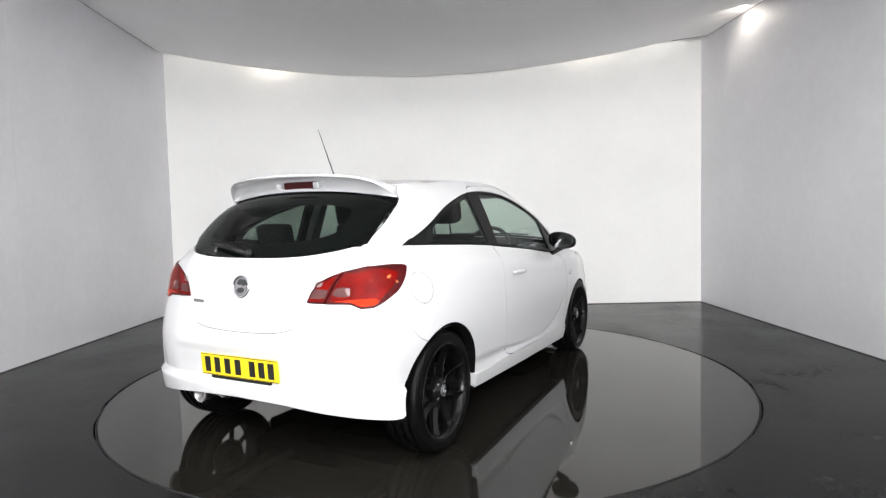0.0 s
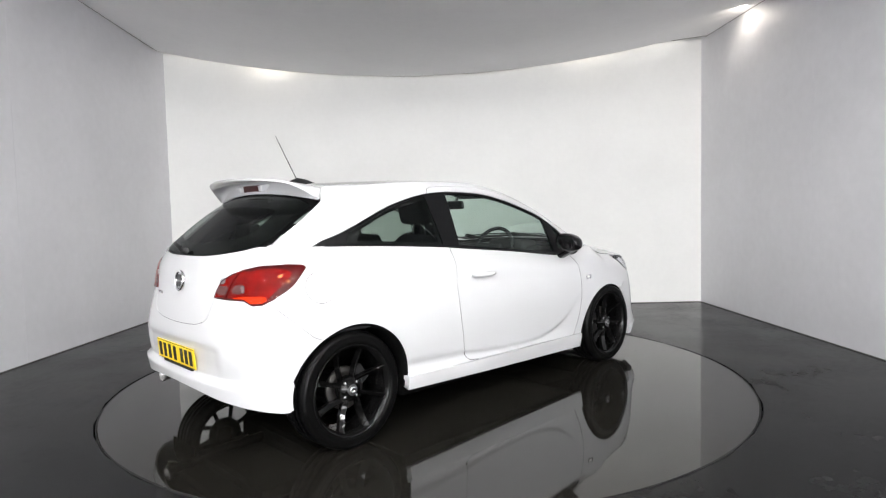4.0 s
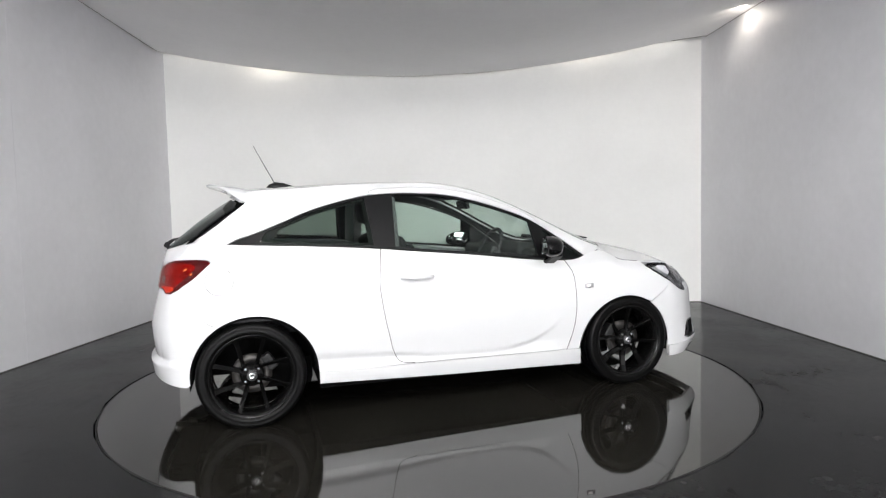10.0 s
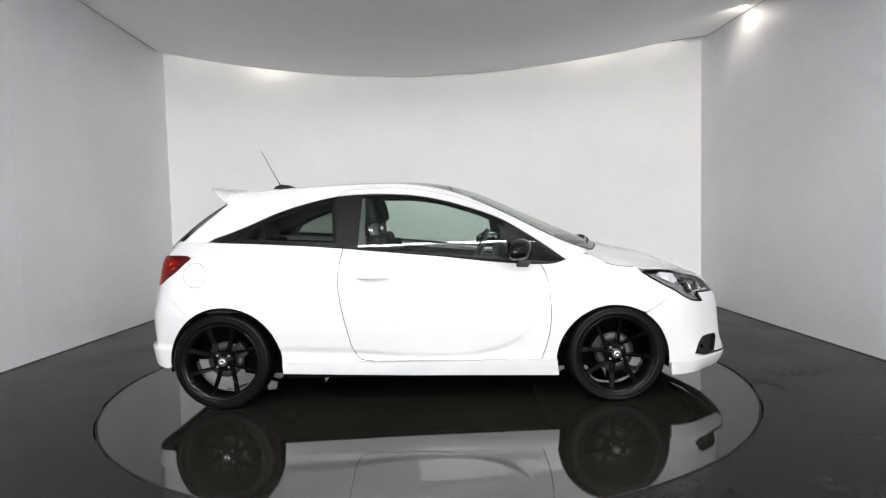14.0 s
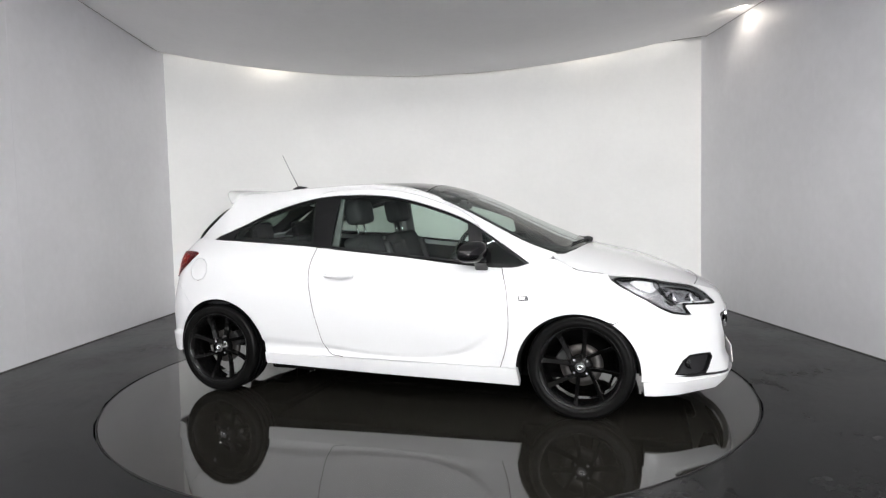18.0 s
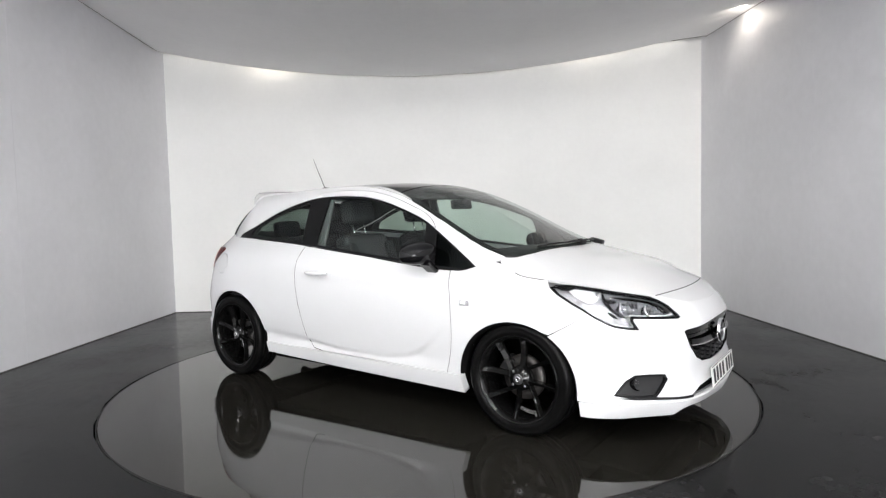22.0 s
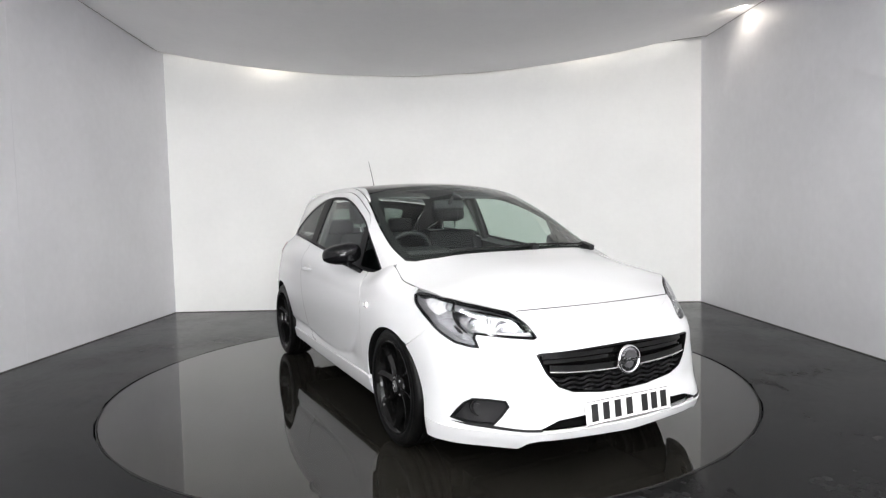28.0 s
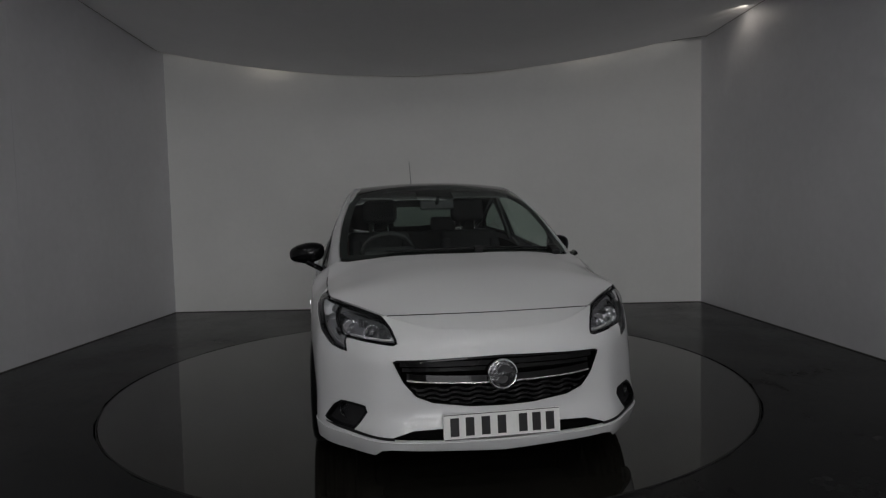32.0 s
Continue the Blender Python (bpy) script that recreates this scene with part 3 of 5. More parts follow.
FUEL = arc(-.155, .867, .077, 0, 350, 36)
tail_low = [(-.195, .973), (-.28, .90), (-.40, .825), (-.44, .811)]
quarter = [tuple(q) for q in DOOR_REAR] + [(.41, .300), (.386, .302)] + arch_line(R_ARCH, 0, 122, 20)[1:]
quarter += [(-.22, .625), (-.29, .69), (-.38, .77), (-.44, .811)] + tail_low[::-1][1:] + [(-.21, .985), (-.28, .99), (-.43, .9885)] + [(s, gate_edge(s)) for s in np.linspace(-.384, -.36, 3)] + edge_top(-.34, .775, 24)
both("rear_quarter_panel", sheet(quarter, side_at, .02, [FUEL], gap=.001), PAINT, CAR)
both("fuel_flap", sheet(FUEL, ring, .03, gap=.002), PAINT, CAR)

sill = [(.384, .306), (.974, .296), (1.5, .292), (2.036, .290), (2.135, .288), (2.15, .178), (2.0, .182), (1.2, .20), (.386, .226)]
both("side_skirt", sheet(sill, ring, .03, out=0.01, depth=0.05), PAINT, CAR)

gate_low = spline([(-.862, .822), (-.885, .76), (-.92, .71), (-1.0, .682), (-1.15, .668), (-1.29, .665)], 4)
rear_bumper = arch_line(R_ARCH, 183, 122, 12) + [(-.22, .625), (-.29, .69), (-.38, .77), (-.44, .811), (-.47, .80), (-.54, .796), (-.60, .817), (-.72, .818)] + [tuple(q) for q in gate_low]
rear_bumper += [(-1.29, .345)]
low_edge = [(-1.0, .336), (-.82, .320), (-.67, .305), (-.52, .288), (-.40, .272), (-.36, .270)]
rear_outline = rear_bumper[:-1] + [(-2.58 - a, b) for a, b in rear_bumper[:-1][::-1][1:]] + [(-2.58 - a, b) for a, b in low_edge[::-1]] + [(-1.29, .345)] + low_edge
rib("rear_bumper", sheet(rear_outline, rear_bumper_at, .018, gap=.001), PAINT)
gate = [tuple(q) for q in gate_low][::-1] + [(-.84, .86), (-.79, .915), (-.71, .945), (-.62, .967), (-.45, .987), (-.43, .9885)] + [(s, gate_edge(s)) for s in np.linspace(-.384, -1.29, 20)]
rib("tailgate", sheet(whole(gate, -1.29), fold_rear, .03), PAINT)

# upper body
WINDOW_TOP = [(-.118, 1.070), (-.06, 1.098), (-.007, 1.114), (.172, 1.180), (.352, 1.255), (.532, 1.309), (.712, 1.348), (.893, 1.363), (1.074, 1.361), (1.256, 1.347), (1.438, 1.310), (1.622, 1.254), (1.806, 1.183), (1.992, 1.068), (2.179, .937), (2.239, .893)]
belt_line = [(x, float(belt(x)) + .004) for x in np.linspace(2.235, -.11, 40)]
window_top = [tuple(q) for q in spline(WINDOW_TOP, 3)]
OPENING = window_top + belt_line
top_line = [(x, float(rail(x)) - .002) for x in np.linspace(.02, 2.36, 60)]
upper = [(-.335, 1.068), (-.313, 1.084), (-.158, 1.195), (-.008, 1.312), (.01, 1.36)] + top_line + [(x, float(belt(x)) + (.003 if x > -.09 else -.02)) for x in np.linspace(2.37, -.322, 50)]
DOOR_TOP = [tuple(q) for q in spline([(.742, 1.354), (.748, 1.372), (.78, 1.386), (.892, 1.396), (1.075, 1.400), (1.258, 1.387), (1.443, 1.351), (1.628, 1.291), (1.814, 1.209), (1.872, 1.165), (1.90, 1.126)], 4)]
band = DOOR_TOP + [q for q in window_top[::-1] if .745 < q[0] < 1.897]
hole = [q for q in window_top if q[0] <= .742] + DOOR_TOP + [q for q in window_top if q[0] > 1.90] + belt_line
both("side_pillar_panel", sheet(upper, side, .035, [hole]), PAINT, CAR)
both("door_window_frame", sheet(band, side, .03, gap=.0015), PAINT, CAR)


def strip_roof(a, b, n=40):
    xs = np.linspace(a, b, n)
    outer = [(x, float(side_lean(x, rail(x)))) for x in xs]
    inner = [(x, float(side_lean(x, rail(x))) - .055 - .02 * max(0, (1.0 - x))) for x in xs[::-1]]
    return outer, inner


outer, inner = strip_roof(-.02, 1.62)
taper = [(x, y + max(0, (x - 1.3)) * .13) for x, y in inner]
both("roof_rail", sheet(outer + taper, roof_at, .03, gap=.0005), PAINT, CAR)
roof_edge = [(x, y) for x, y in taper[::-1] if .10 < x < 1.50]
roof_half = [(.085, 0.0), (.085, .3), (.10, .45)] + roof_edge + [(1.47, .30), (1.455, 0)]
rib("roof_panel", sheet(roof_half + [(x, -y) for x, y in roof_half[::-1][1:-1]], roof_at, .045), GLOSS_BLACK, CAR, "gloss black roof panel")
rear_cap = [(-.03, 0), (-.03, .3), (-.02, .45), (-.01, .53)] + [(x, y - .001) for x, y in taper[::-1] if x < .10] + [(.10, .45), (.085, .3), (.085, 0)]
rib("roof_rear_panel", sheet(rear_cap + [(x, -y) for x, y in rear_cap[::-1][1:-1]], roof_at, .04, gap=.001), PAINT)
screen_side = [(x, float(side_lean(x, rail(x))) - (.004 if x > 1.62 else .004 + .055 - max(0, (x - 1.3)) * .13)) for x in np.linspace(1.50, 2.33, 24)]
screen_half = [(1.458, 0), (1.473, .30)] + screen_side + [(2.40, .63), (2.45, .50), (2.485, .30), (2.50, 0)]
windscreen = rib("windscreen", sheet(screen_half + [(x, -y) for x, y in screen_half[::-1][1:-1]], roof_at, .05, depth=.004), GLASS)
windscreen.visible_shadow = False
# black printed edge of the windscreen
frit_in = [(1.53, 0), (1.545, .30)] + [(x + .03, y - .045) for x, y in screen_side[1:-1]] + [(2.365, .575), (2.405, .46), (2.435, .28), (2.45, 0)]
rib("windscreen_border", sheet(screen_half + [(x, -y) for x, y in screen_half[::-1][1:-1]], roof_at, .05, [frit_in + [(x, -y) for x, y in frit_in[::-1][1:-1]]], depth=0, out=-.006), TRIM)
base_line = [(2.335, .708), (2.405, .638), (2.456, .505), (2.491, .30), (2.506, 0)]


def cowl_at(x, y):
    return np.stack([x, y, np.minimum(hood_z(x, y), top_z(x, y)) - .014], -1)


rear_cut = [(x - .02, y) for x, y in base_line]
front_cut = [(x + .03, y) for x, y in base_line]
rib("scuttle_panel", sheet(rear_cut + [(x, -y) for x, y in rear_cut[::-1][1:]] + [(x, -y) for x, y in front_cut] + front_cut[::-1][1:], cowl_at, .03, depth=.02), TRIM)

hood_edge = []
for s in np.linspace(2.365, 3.9, 48):
    q = ring(s, ring_top(s))
    hood_edge.append((float(q[0]), float(q[1])))
nose_line = [(3.193 - .2 * y * y, y) for y in np.linspace(0, .478, 14)]
hood_half = [(x + .002, y) for x, y in base_line[::-1]] + [q for q in hood_edge if q[0] < 3.142] + nose_line[::-1]
rib("bonnet", sheet(hood_half + [(x, -y) for x, y in hood_half[::-1][1:-1]], hood_at, .04, gap=.002), PAINT)
nose_half = nose_line + [q for q in hood_edge if q[0] > 3.152]
rib("nose_panel", sheet(nose_half + [(x, -y) for x, y in nose_half[::-1][1:-1]], hood_at, .03, gap=-.0006), PAINT)


# dark tubes along the bonnet and door gaps stand in for the gaps' shade
for sign in (1, -1):
    line = [(q[0] - .001, q[1], float(hood_at(np.array(q[0]), np.array(q[1]))[2]) - .0015) for q in hood_edge if 2.46 < q[0] < 2.66]
    v, f = tube([(x, y * sign, z) for x, y, z in line], .0026, 6)
    build("bonnet_gap_shade", v, f, LINER, CAR)
    for edge, nm in ((DOOR_FRONT, "door_front_gap_shade"), (DOOR_REAR, "door_rear_gap_shade")):
        pts = [side_at(np.array(a), np.array(b)) for a, b in edge]
        v, f = tube([(p[0], (p[1] - .0022) * sign, p[2]) for p in pts], .0023, 6)
        build(nm, v, f, LINER, CAR)
v, f = tube([(x, y, float(hood_at(np.array(x), np.array(y))[2]) + .0008) for x, y in [(x, -y) for x, y in nose_line[::-1]] + nose_line[1:]], .0022, 6)
rib("bonnet_front_gap_shade", (v, f), LINER)
# grey tube drawing the shadow line along the tailgate's lower edge
_low = [q for q in whole([tuple(q) for q in gate_low], -1.29) if -1.64 < q[0] < -.94]
v, f = tube([tuple(fold_rear(np.array(a), np.array(b)) + np.array([.0012, 0, 0])) for a, b in _low], .002, 6)
rib("tailgate_shadow_line", (v, f), LAMP_GREY)


# side glass and black trim
def stretch(xa, xb, rim, lean_a, lean_b):
    p = shrink(refine(OPENING, .02), rim)
    ok = (p[:, 0] > xa + lean_a * (p[:, 1] - 1)) & (p[:, 0] < xb + lean_b * (p[:, 1] - 1))
    return [tuple(q) for q in p[ok]]


quarter_pane = stretch(.015, .757, .014, .6, -.09)
quarter_in = stretch(.09, .735, .030, .6, -.09)
both("quarter_window", sheet(quarter_pane, side, .04, gap=0, depth=.004, out=-.006), QUARTER_GLASS, CAR)
door_pane = stretch(.882, 1.845, .014, .02, -.15)
both("door_window", sheet(door_pane, side, .04, gap=0, depth=.004, out=-.008), GLASS, CAR)
front_pane = stretch(1.915, 2.215, .014, -.15, 0)
both("corner_window", sheet(front_pane, side, .03, gap=0, depth=.004, out=-.008), CORNER_GLASS, CAR)
both("window_border", sheet(quarter_pane, side, .04, [quarter_in], gap=0, depth=0, out=-.014), TRIM, CAR)
both("window_surround", sheet(OPENING, side, .03, [quarter_pane, door_pane, front_pane], gap=.001, depth=.02, out=-.003), SATIN, CAR, "satin black window surround and pillar")


# rear window and spoiler
def rear_pane(v, u):
    y0, y1 = .572 * v, .585 * v
    x0 = curve([0, .21, .39, .49, .565, .62], [-.514, -.499, -.461, -.405, -.345, -.30], np.abs(y0))
    z0 = 1.034 + .05 * np.abs(v) ** 3
    x1, z1 = -.095 + .07 * v ** 2, 1.356 - .045 * v ** 2
    return np.stack([x0 + (x1 - x0) * u - .03 * u * (1 - u), y0 + (y1 - y0) * u, z0 + (z1 - z0) * u + .05 * u * (1 - u)], -1)


rw = soften([(-1.01, .03), (-.5, .0), (0, -.005), (.5, 0), (1.01, .03), (1.025, .5), (1.0, .99), (0, .99), (-1.0, .99), (-1.025, .5)], 1)
pane = rib("rear_window", sheet(rw, rear_pane, .06, gap=.003, depth=.004), REAR_GLASS)
rw_in = soften([(-.74, .24), (0, .16), (.74, .24), (.76, .5), (.70, .78), (0, .78), (-.70, .78), (-.76, .5)], 2)
rib("rear_window_border", sheet(rw, rear_pane, .06, [rw_in], gap=.003, depth=0, out=-.006), TRIM)


# dark inner frame behind the edges of the rear window
both("rear_window_seal", sheet([(.93, .03), (1.045, .03), (1.045, 1.0), (.93, 1.0)], rear_pane, .06, gap=0, depth=0, out=-.014), LINER, CAR)
rib("rear_header_trim", sheet([(-1.0, .92), (1.0, .92), (1.0, 1.06), (-1.0, 1.06)], rear_pane, .06, gap=0, depth=0, out=-.018), LINER)


def spoiler():
    ys = .558 * np.sin(np.linspace(-np.pi / 2, np.pi / 2, 61))
    vs, fs, m = [], [], 10
    for y in ys:
        a = abs(y) / .558
        xt = -.255 + .175 * a ** 2.6 + .045 * a ** 12
        zt = 1.452 - .030 * a ** 2 - .078 * a ** 10
        zr = float(top_z(.03, min(abs(y), .56)))
        low = 1.360 - .046 * a ** 2.5
        xf = -.10 + .085 * a ** 2
        xm = max(-.062 + .05 * a ** 2, xt + .03)
        zm = min(1.420 - .020 * a ** 2, zt - .018)
        zm = max(zm - .04 * a ** 8, low + .003)
        sec = [(.03, zr - .003), (.03 + (xt - .03) * .4, zr + (zt - zr) * .4 + .003), (.03 + (xt - .03) * .8, zr + (zt - zr) * .85), (xt + .008, zt), (xt, zt - .007), (xt + .006, zt - .014), (xt + .03 + .02 * (1 - a), zt - .017), (xm, zm), (max(xf - .012, xt + .012), low + .004), (.0, low + .010)]
        wide = (0, .02, .03, .03, .035, .04, .04, .045, .045, .045)
        vs += [(x, y * (1 + a ** 4 * wide[j]), z) for j, (x, z) in enumerate(sec)]
    for i in range(len(ys) - 1):
        for j in range(m):
            k = (j + 1) % m
            fs.append((i * m + j, (i + 1) * m + j, (i + 1) * m + k, i * m + k))
    fs += [tuple(range(m)), tuple(range((len(ys) - 1) * m, len(ys) * m))[::-1]]
    return build("spoiler", vs, fs, PAINT, CAR)


SPOILER = spoiler()
bm = bmesh.new()
block(bm, (-.068, 0, 1.398), (.06, .22, .048), Matrix.Rotation(radians(-10), 4, "Y"), .008)
part("brake_light", bm, DARK_RED, SPOILER, "dark red high brake light")
for sign in (1, -1):
    bm = bmesh.new()
    block(bm, (-.075, .132 * sign, 1.404), (.085, .04, .036), Matrix.Rotation(radians(-12), 4, "Y"), .008)
    part("lamp_housing", bm, PAINT, SPOILER)


def at_ring(s, z, off=0.0):
    """A place on the lower body, lifted off it, with the way out of it."""
    e = 1e-3
    fn = fold_front if s > 2 else fold_rear
    a = fn(np.array(s), np.array(z))
    b, c = fn(np.array(s + e), np.array(z)), fn(np.array(s), np.array(z + e))
    n = Vector(np.cross(b - a, c - a)).normalized()
    if n.dot(Vector(a) - Vector((1.3, 0, 0.6))) < 0:
        n = -n
    return Vector(a) + n * off, n


# headlamps: a dark tray, bright bowls in it, and a clear lens over it
def inset_lift(d):
    def lift(s, z):
        p = ring(s, z)
        return p - np.stack([np.full(s.shape, .55), np.full(s.shape, .65), np.full(s.shape, 0.0)], -1) * d
    return lift


for sign in (1, -1):
    flip = (lambda m: m) if sign > 0 else (lambda m: mirrored(*m))
    lamp = build("headlight", *flip(sheet(HEADLIGHT, inset_lift(.055), .03, gap=-.014, depth=0)), LAMP_TRAY, CAR, "clear headlight with dark surround")
    build("rim", *flip(sheet(HEADLIGHT, ring, .025, [shrink(refine(HEADLIGHT, .02), .014)], gap=.002, depth=.012, out=-.002)), GLOSS_BLACK, lamp, "black lamp edge")
    brow = [(2.69, .826), (2.70, .832)] + edge_top(2.76, 3.33, 14, .008) + [(3.362, .748), (3.395, .722), (3.41, .70), (3.385, .716), (3.335, .745), (3.20, .783), (3.05, .818), (2.93, .835), (2.84, .832), (2.77, .812), (2.73, .812)]
    build("brow", *flip(sheet(brow, inset_lift(.012), .025, gap=0, depth=.008)), GLOSS_BLACK, lamp, "black upper lamp surround")
    pieces = (("daylight_blade", [(2.765, .812), (2.86, .824), (2.97, .818), (3.045, .796), (3.03, .775), (2.995, .757), (2.93, .742), (2.84, .768)], BLADE, .026, "pale daytime lamp blade"),
              ("blade_foot", [(2.985, .800), (3.045, .793), (3.035, .765), (2.995, .768)], SILVER_GREY, .022, "grey blade foot"),
              ("lower_step", [(2.915, .716), (2.98, .728), (3.05, .735), (3.085, .695), (3.14, .650), (3.15, .626), (3.08, .640), (3.0, .684)], SILVER_GREY, .034, "grey lower lamp step"),
              ("step_mark", [(3.045, .70), (3.07, .695), (3.10, .665), (3.075, .668)], GLOSS_BLACK, .030, "black mark"),
              ("reflector", [(3.07, .772), (3.2, .762), (3.3, .742), (3.36, .716), (3.395, .684), (3.37, .667), (3.26, .671), (3.16, .676), (3.10, .69), (3.065, .73)], REFLECTOR, .050, "mirror bright reflector"),
              ("divider", [(3.04, .80), (3.058, .797), (3.058, .765), (3.12, .755), (3.12, .746), (3.07, .748), (3.085, .712), (3.12, .672), (3.105, .672), (3.065, .71), (3.045, .745)], GLOSS_BLACK, .024, "black divider"),
              ("base_strip", [(3.155, .682), (3.26, .677), (3.37, .673), (3.40, .683), (3.405, .674), (3.385, .666), (3.26, .670), (3.165, .675)], BLADE, .030, "pale lower strip"))
    for nm, outline, mt, d, lb in pieces:
        build(nm, *flip(sheet(soften(outline, 1), inset_lift(d), .014, gap=0, depth=.018)), mt, lamp, lb)
    bowl = [(.0, -.018), (.014, -.016), (.026, -.008), (.034, .004), (.0365, .010), (.0385, .010), (.039, .0)]
    for nm, s0, z0, lb in (("projector_bowl", 3.285, .706, "round chrome projector"), ("main_beam_bowl", 3.155, .716, "chrome main beam bowl")):
        q, n = at_ring(s0, z0, -.034)
        m = Matrix.Translation(q) @ (n + Vector((.5, -.4, 0))).to_track_quat("Y", "Z").to_matrix().to_4x4()
        cup = build(nm, *flip(([tuple(m @ Vector(p)) for p in lathe(bowl, 28)[0]], lathe(bowl, 28)[1])), CHROME, lamp, lb)
        bulb = lathe([(.0, .004), (.006, .003), (.008, -.004), (.009, -.017)], 14)
        build("bulb_cap", *flip(([tuple(m @ Vector(p)) for p in bulb[0]], bulb[1])), SILVER_GREY, cup)
    # upright ribs that break up the bright bowl
    for s0 in (3.205, 3.22, 3.235):
        q, n = at_ring(s0, .708, -.046)
        rib_v, rib_f = tube([(q.x, q.y, .682), (q.x - .009, q.y, .738)], .0028, 6)
        build("reflector_rib", *flip((rib_v, rib_f)), LAMP_GREY, lamp)
    lens = build("lens", *flip(sheet(HEADLIGHT, ring, .025, gap=.0025, depth=.003)), CLEAR, lamp, "clear plastic lens")
    lens.visible_shadow = False

# tail lamps
INNER_TAIL = [(-.862, .822), (-.84, .86), (-.79, .915), (-.71, .945), (-.618, .967), (-.66, .94), (-.70, .90), (-.755, .82)]
OUTER_TAIL = [(-.606, .969), (-.45, .987), (-.28, .99), (-.21, .985), (-.195, .973), (-.28, .90), (-.40, .825), (-.47, .80), (-.54, .796), (-.60, .817), (-.743, .82), (-.69, .90), (-.65, .94)]
TAIL_PIECES = {
    "tail_light": [("lower_strip", [(-.71, .829), (-.59, .838), (-.44, .843), (-.44, .818), (-.49, .806), (-.54, .803), (-.59, .822)], ORANGE_RED, "orange red lower strip"),
                   ("clear_insert", [(-.68, .893), (-.585, .895), (-.60, .85), (-.705, .853)], SMOKE, "smoky reversing lamp insert"),
                   # white reflection on the smoky insert, put in as a silver patch
                   ("glint_patch", [(-.628, .892), (-.588, .893), (-.594, .855), (-.612, .857)], REFLECTOR, "bright silver reflector"),
                   ("outer_shade", [(-.42, .980), (-.27, .982), (-.205, .976), (-.21, .96), (-.30, .878), (-.42, .815), (-.425, .835), (-.33, .90), (-.28, .945), (-.29, .962)], DARK_RED, "dark red outer edge"),
                   ("upper_shade", [(-.60, .970), (-.42, .987), (-.25, .987), (-.28, .974), (-.45, .970), (-.58, .955)], DARK_RED, "dark red upper edge"),
                   ("outer_patch", [(-.314, .914), (-.302, .915), (-.307, .905), (-.317, .904)], AMBER, "amber reflector patch"),
                   ("indicator_insert", [(-.352, .938), (-.325, .944), (-.340, .930), (-.355, .926)], AMBER, "amber indicator insert")],
    "tailgate_light": [("fog_insert", [(-.825, .887), (-.722, .885), (-.745, .842), (-.848, .842)], SMOKE, "smoky lamp insert"),
                       # the lens's pale reflection, put in as a silver patch
                       ("glint_patch", [(-.805, .922), (-.75, .93), (-.765, .897), (-.815, .895)], LENS_GLINT, "silver reflector")],
}
for sign in (1, -1):
    flip = (lambda m: m) if sign > 0 else (lambda m: mirrored(*m))
    for name, outline in (("tail_light", OUTER_TAIL), ("tailgate_light", INNER_TAIL)):
        lamp = build(name, *flip(sheet(outline, ring, .02, gap=.002, depth=.03, out=.001)), RED_PLASTIC, CAR, "red tail light with smoky insert")
        build("rim", *flip(sheet(outline, ring, .015, [shrink(refine(outline, .015), .011)], gap=.002, depth=0, out=.0065)), DARK_RED, lamp, "dark red lamp edge")
        for i, (nm, o, mt, lb) in enumerate(TAIL_PIECES[name]):
            build(nm, *flip(sheet(soften(o, 1), ring, .012, gap=0, depth=0, out=.002 + .0007 * i)), mt, lamp, lb)
        lens = build("lens", *flip(sheet(outline, ring, .02, gap=.0025, depth=.004, out=.007)), TAIL_LENS, lamp, "clear outer lens")
        lens.visible_shadow = False

# grille
back = build("grille", *sheet(whole([(a, b) for a, b in GRILLE], 3.9), fold_front, .04, gap=-.012, depth=0, out=-.055), LINER, CAR, "gloss black grille with wavy bars")
surround = shrink(refine(whole(GRILLE, 3.9), .02), .009)
build("grille_surround", *sheet(whole(GRILLE, 3.9), fold_front, .025, [surround], gap=.001, depth=.03, out=.001), RIM_BLACK, back)


def bar_along(name, s0, zline, tall, thick, mat, off, wave=0.0, n=60, label=""):
    """A bar across the nose following a height line; wave lets it rise and fall in steps."""
    ss = np.linspace(s0, 7.8 - s0, n)
    vs, fs = [], []
    for i, s in enumerate(ss):
        a = abs(s - 3.9)
        z = zline(a) + wave * (np.clip(2.2 * abs(((s - 3.9) / .052) % 2 - 1) - .6, 0, 1) - .5)
        for dz, d in ((tall / 2, off - thick), (tall / 2, off), (-tall / 2, off + .004), (-tall / 2, off - thick)):
            q, _ = at_ring(float(s), float(z + dz), d)
            vs.append(tuple(q))
    for i in range(n - 1):
        for j in range(4):
            k = (j + 1) % 4
            fs.append((i * 4 + j, i * 4 + k, (i + 1) * 4 + k, (i + 1) * 4 + j))
    fs += [(0, 1, 2, 3), (4 * n - 1, 4 * n - 2, 4 * n - 3, 4 * n - 4)]
    return build(name, vs, fs, mat, back, label, smooth=False)


bar_along("grille_bar", 3.44, lambda a: .575 + .006 * a, .022, .02, RIM_BLACK, -.018)
bar_along("grille_bar", 3.45, lambda a: .548 + .008 * a, .016, .02, RIM_BLACK, -.024)
bar_along("logo_bar", 3.475, lambda a: .507 + .05 * a * a * 2, .030, .03, RIM_BLACK, -.004, label="gloss black bar carrying the badge")
bar_along("logo_bar_edge", 3.475, lambda a: .492 + .05 * a * a * 2, .005, .006, GRAPHITE, .001, label="thin bright bar edge")
for k, (s0, z0) in enumerate(((3.49, .468), (3.515, .446), (3.55, .424), (3.60, .403))):
    bar_along("wavy_bar", s0, lambda a, z0=z0: z0 + .02 * a * a, .009, .02, SATIN, -.010, .010, 181)

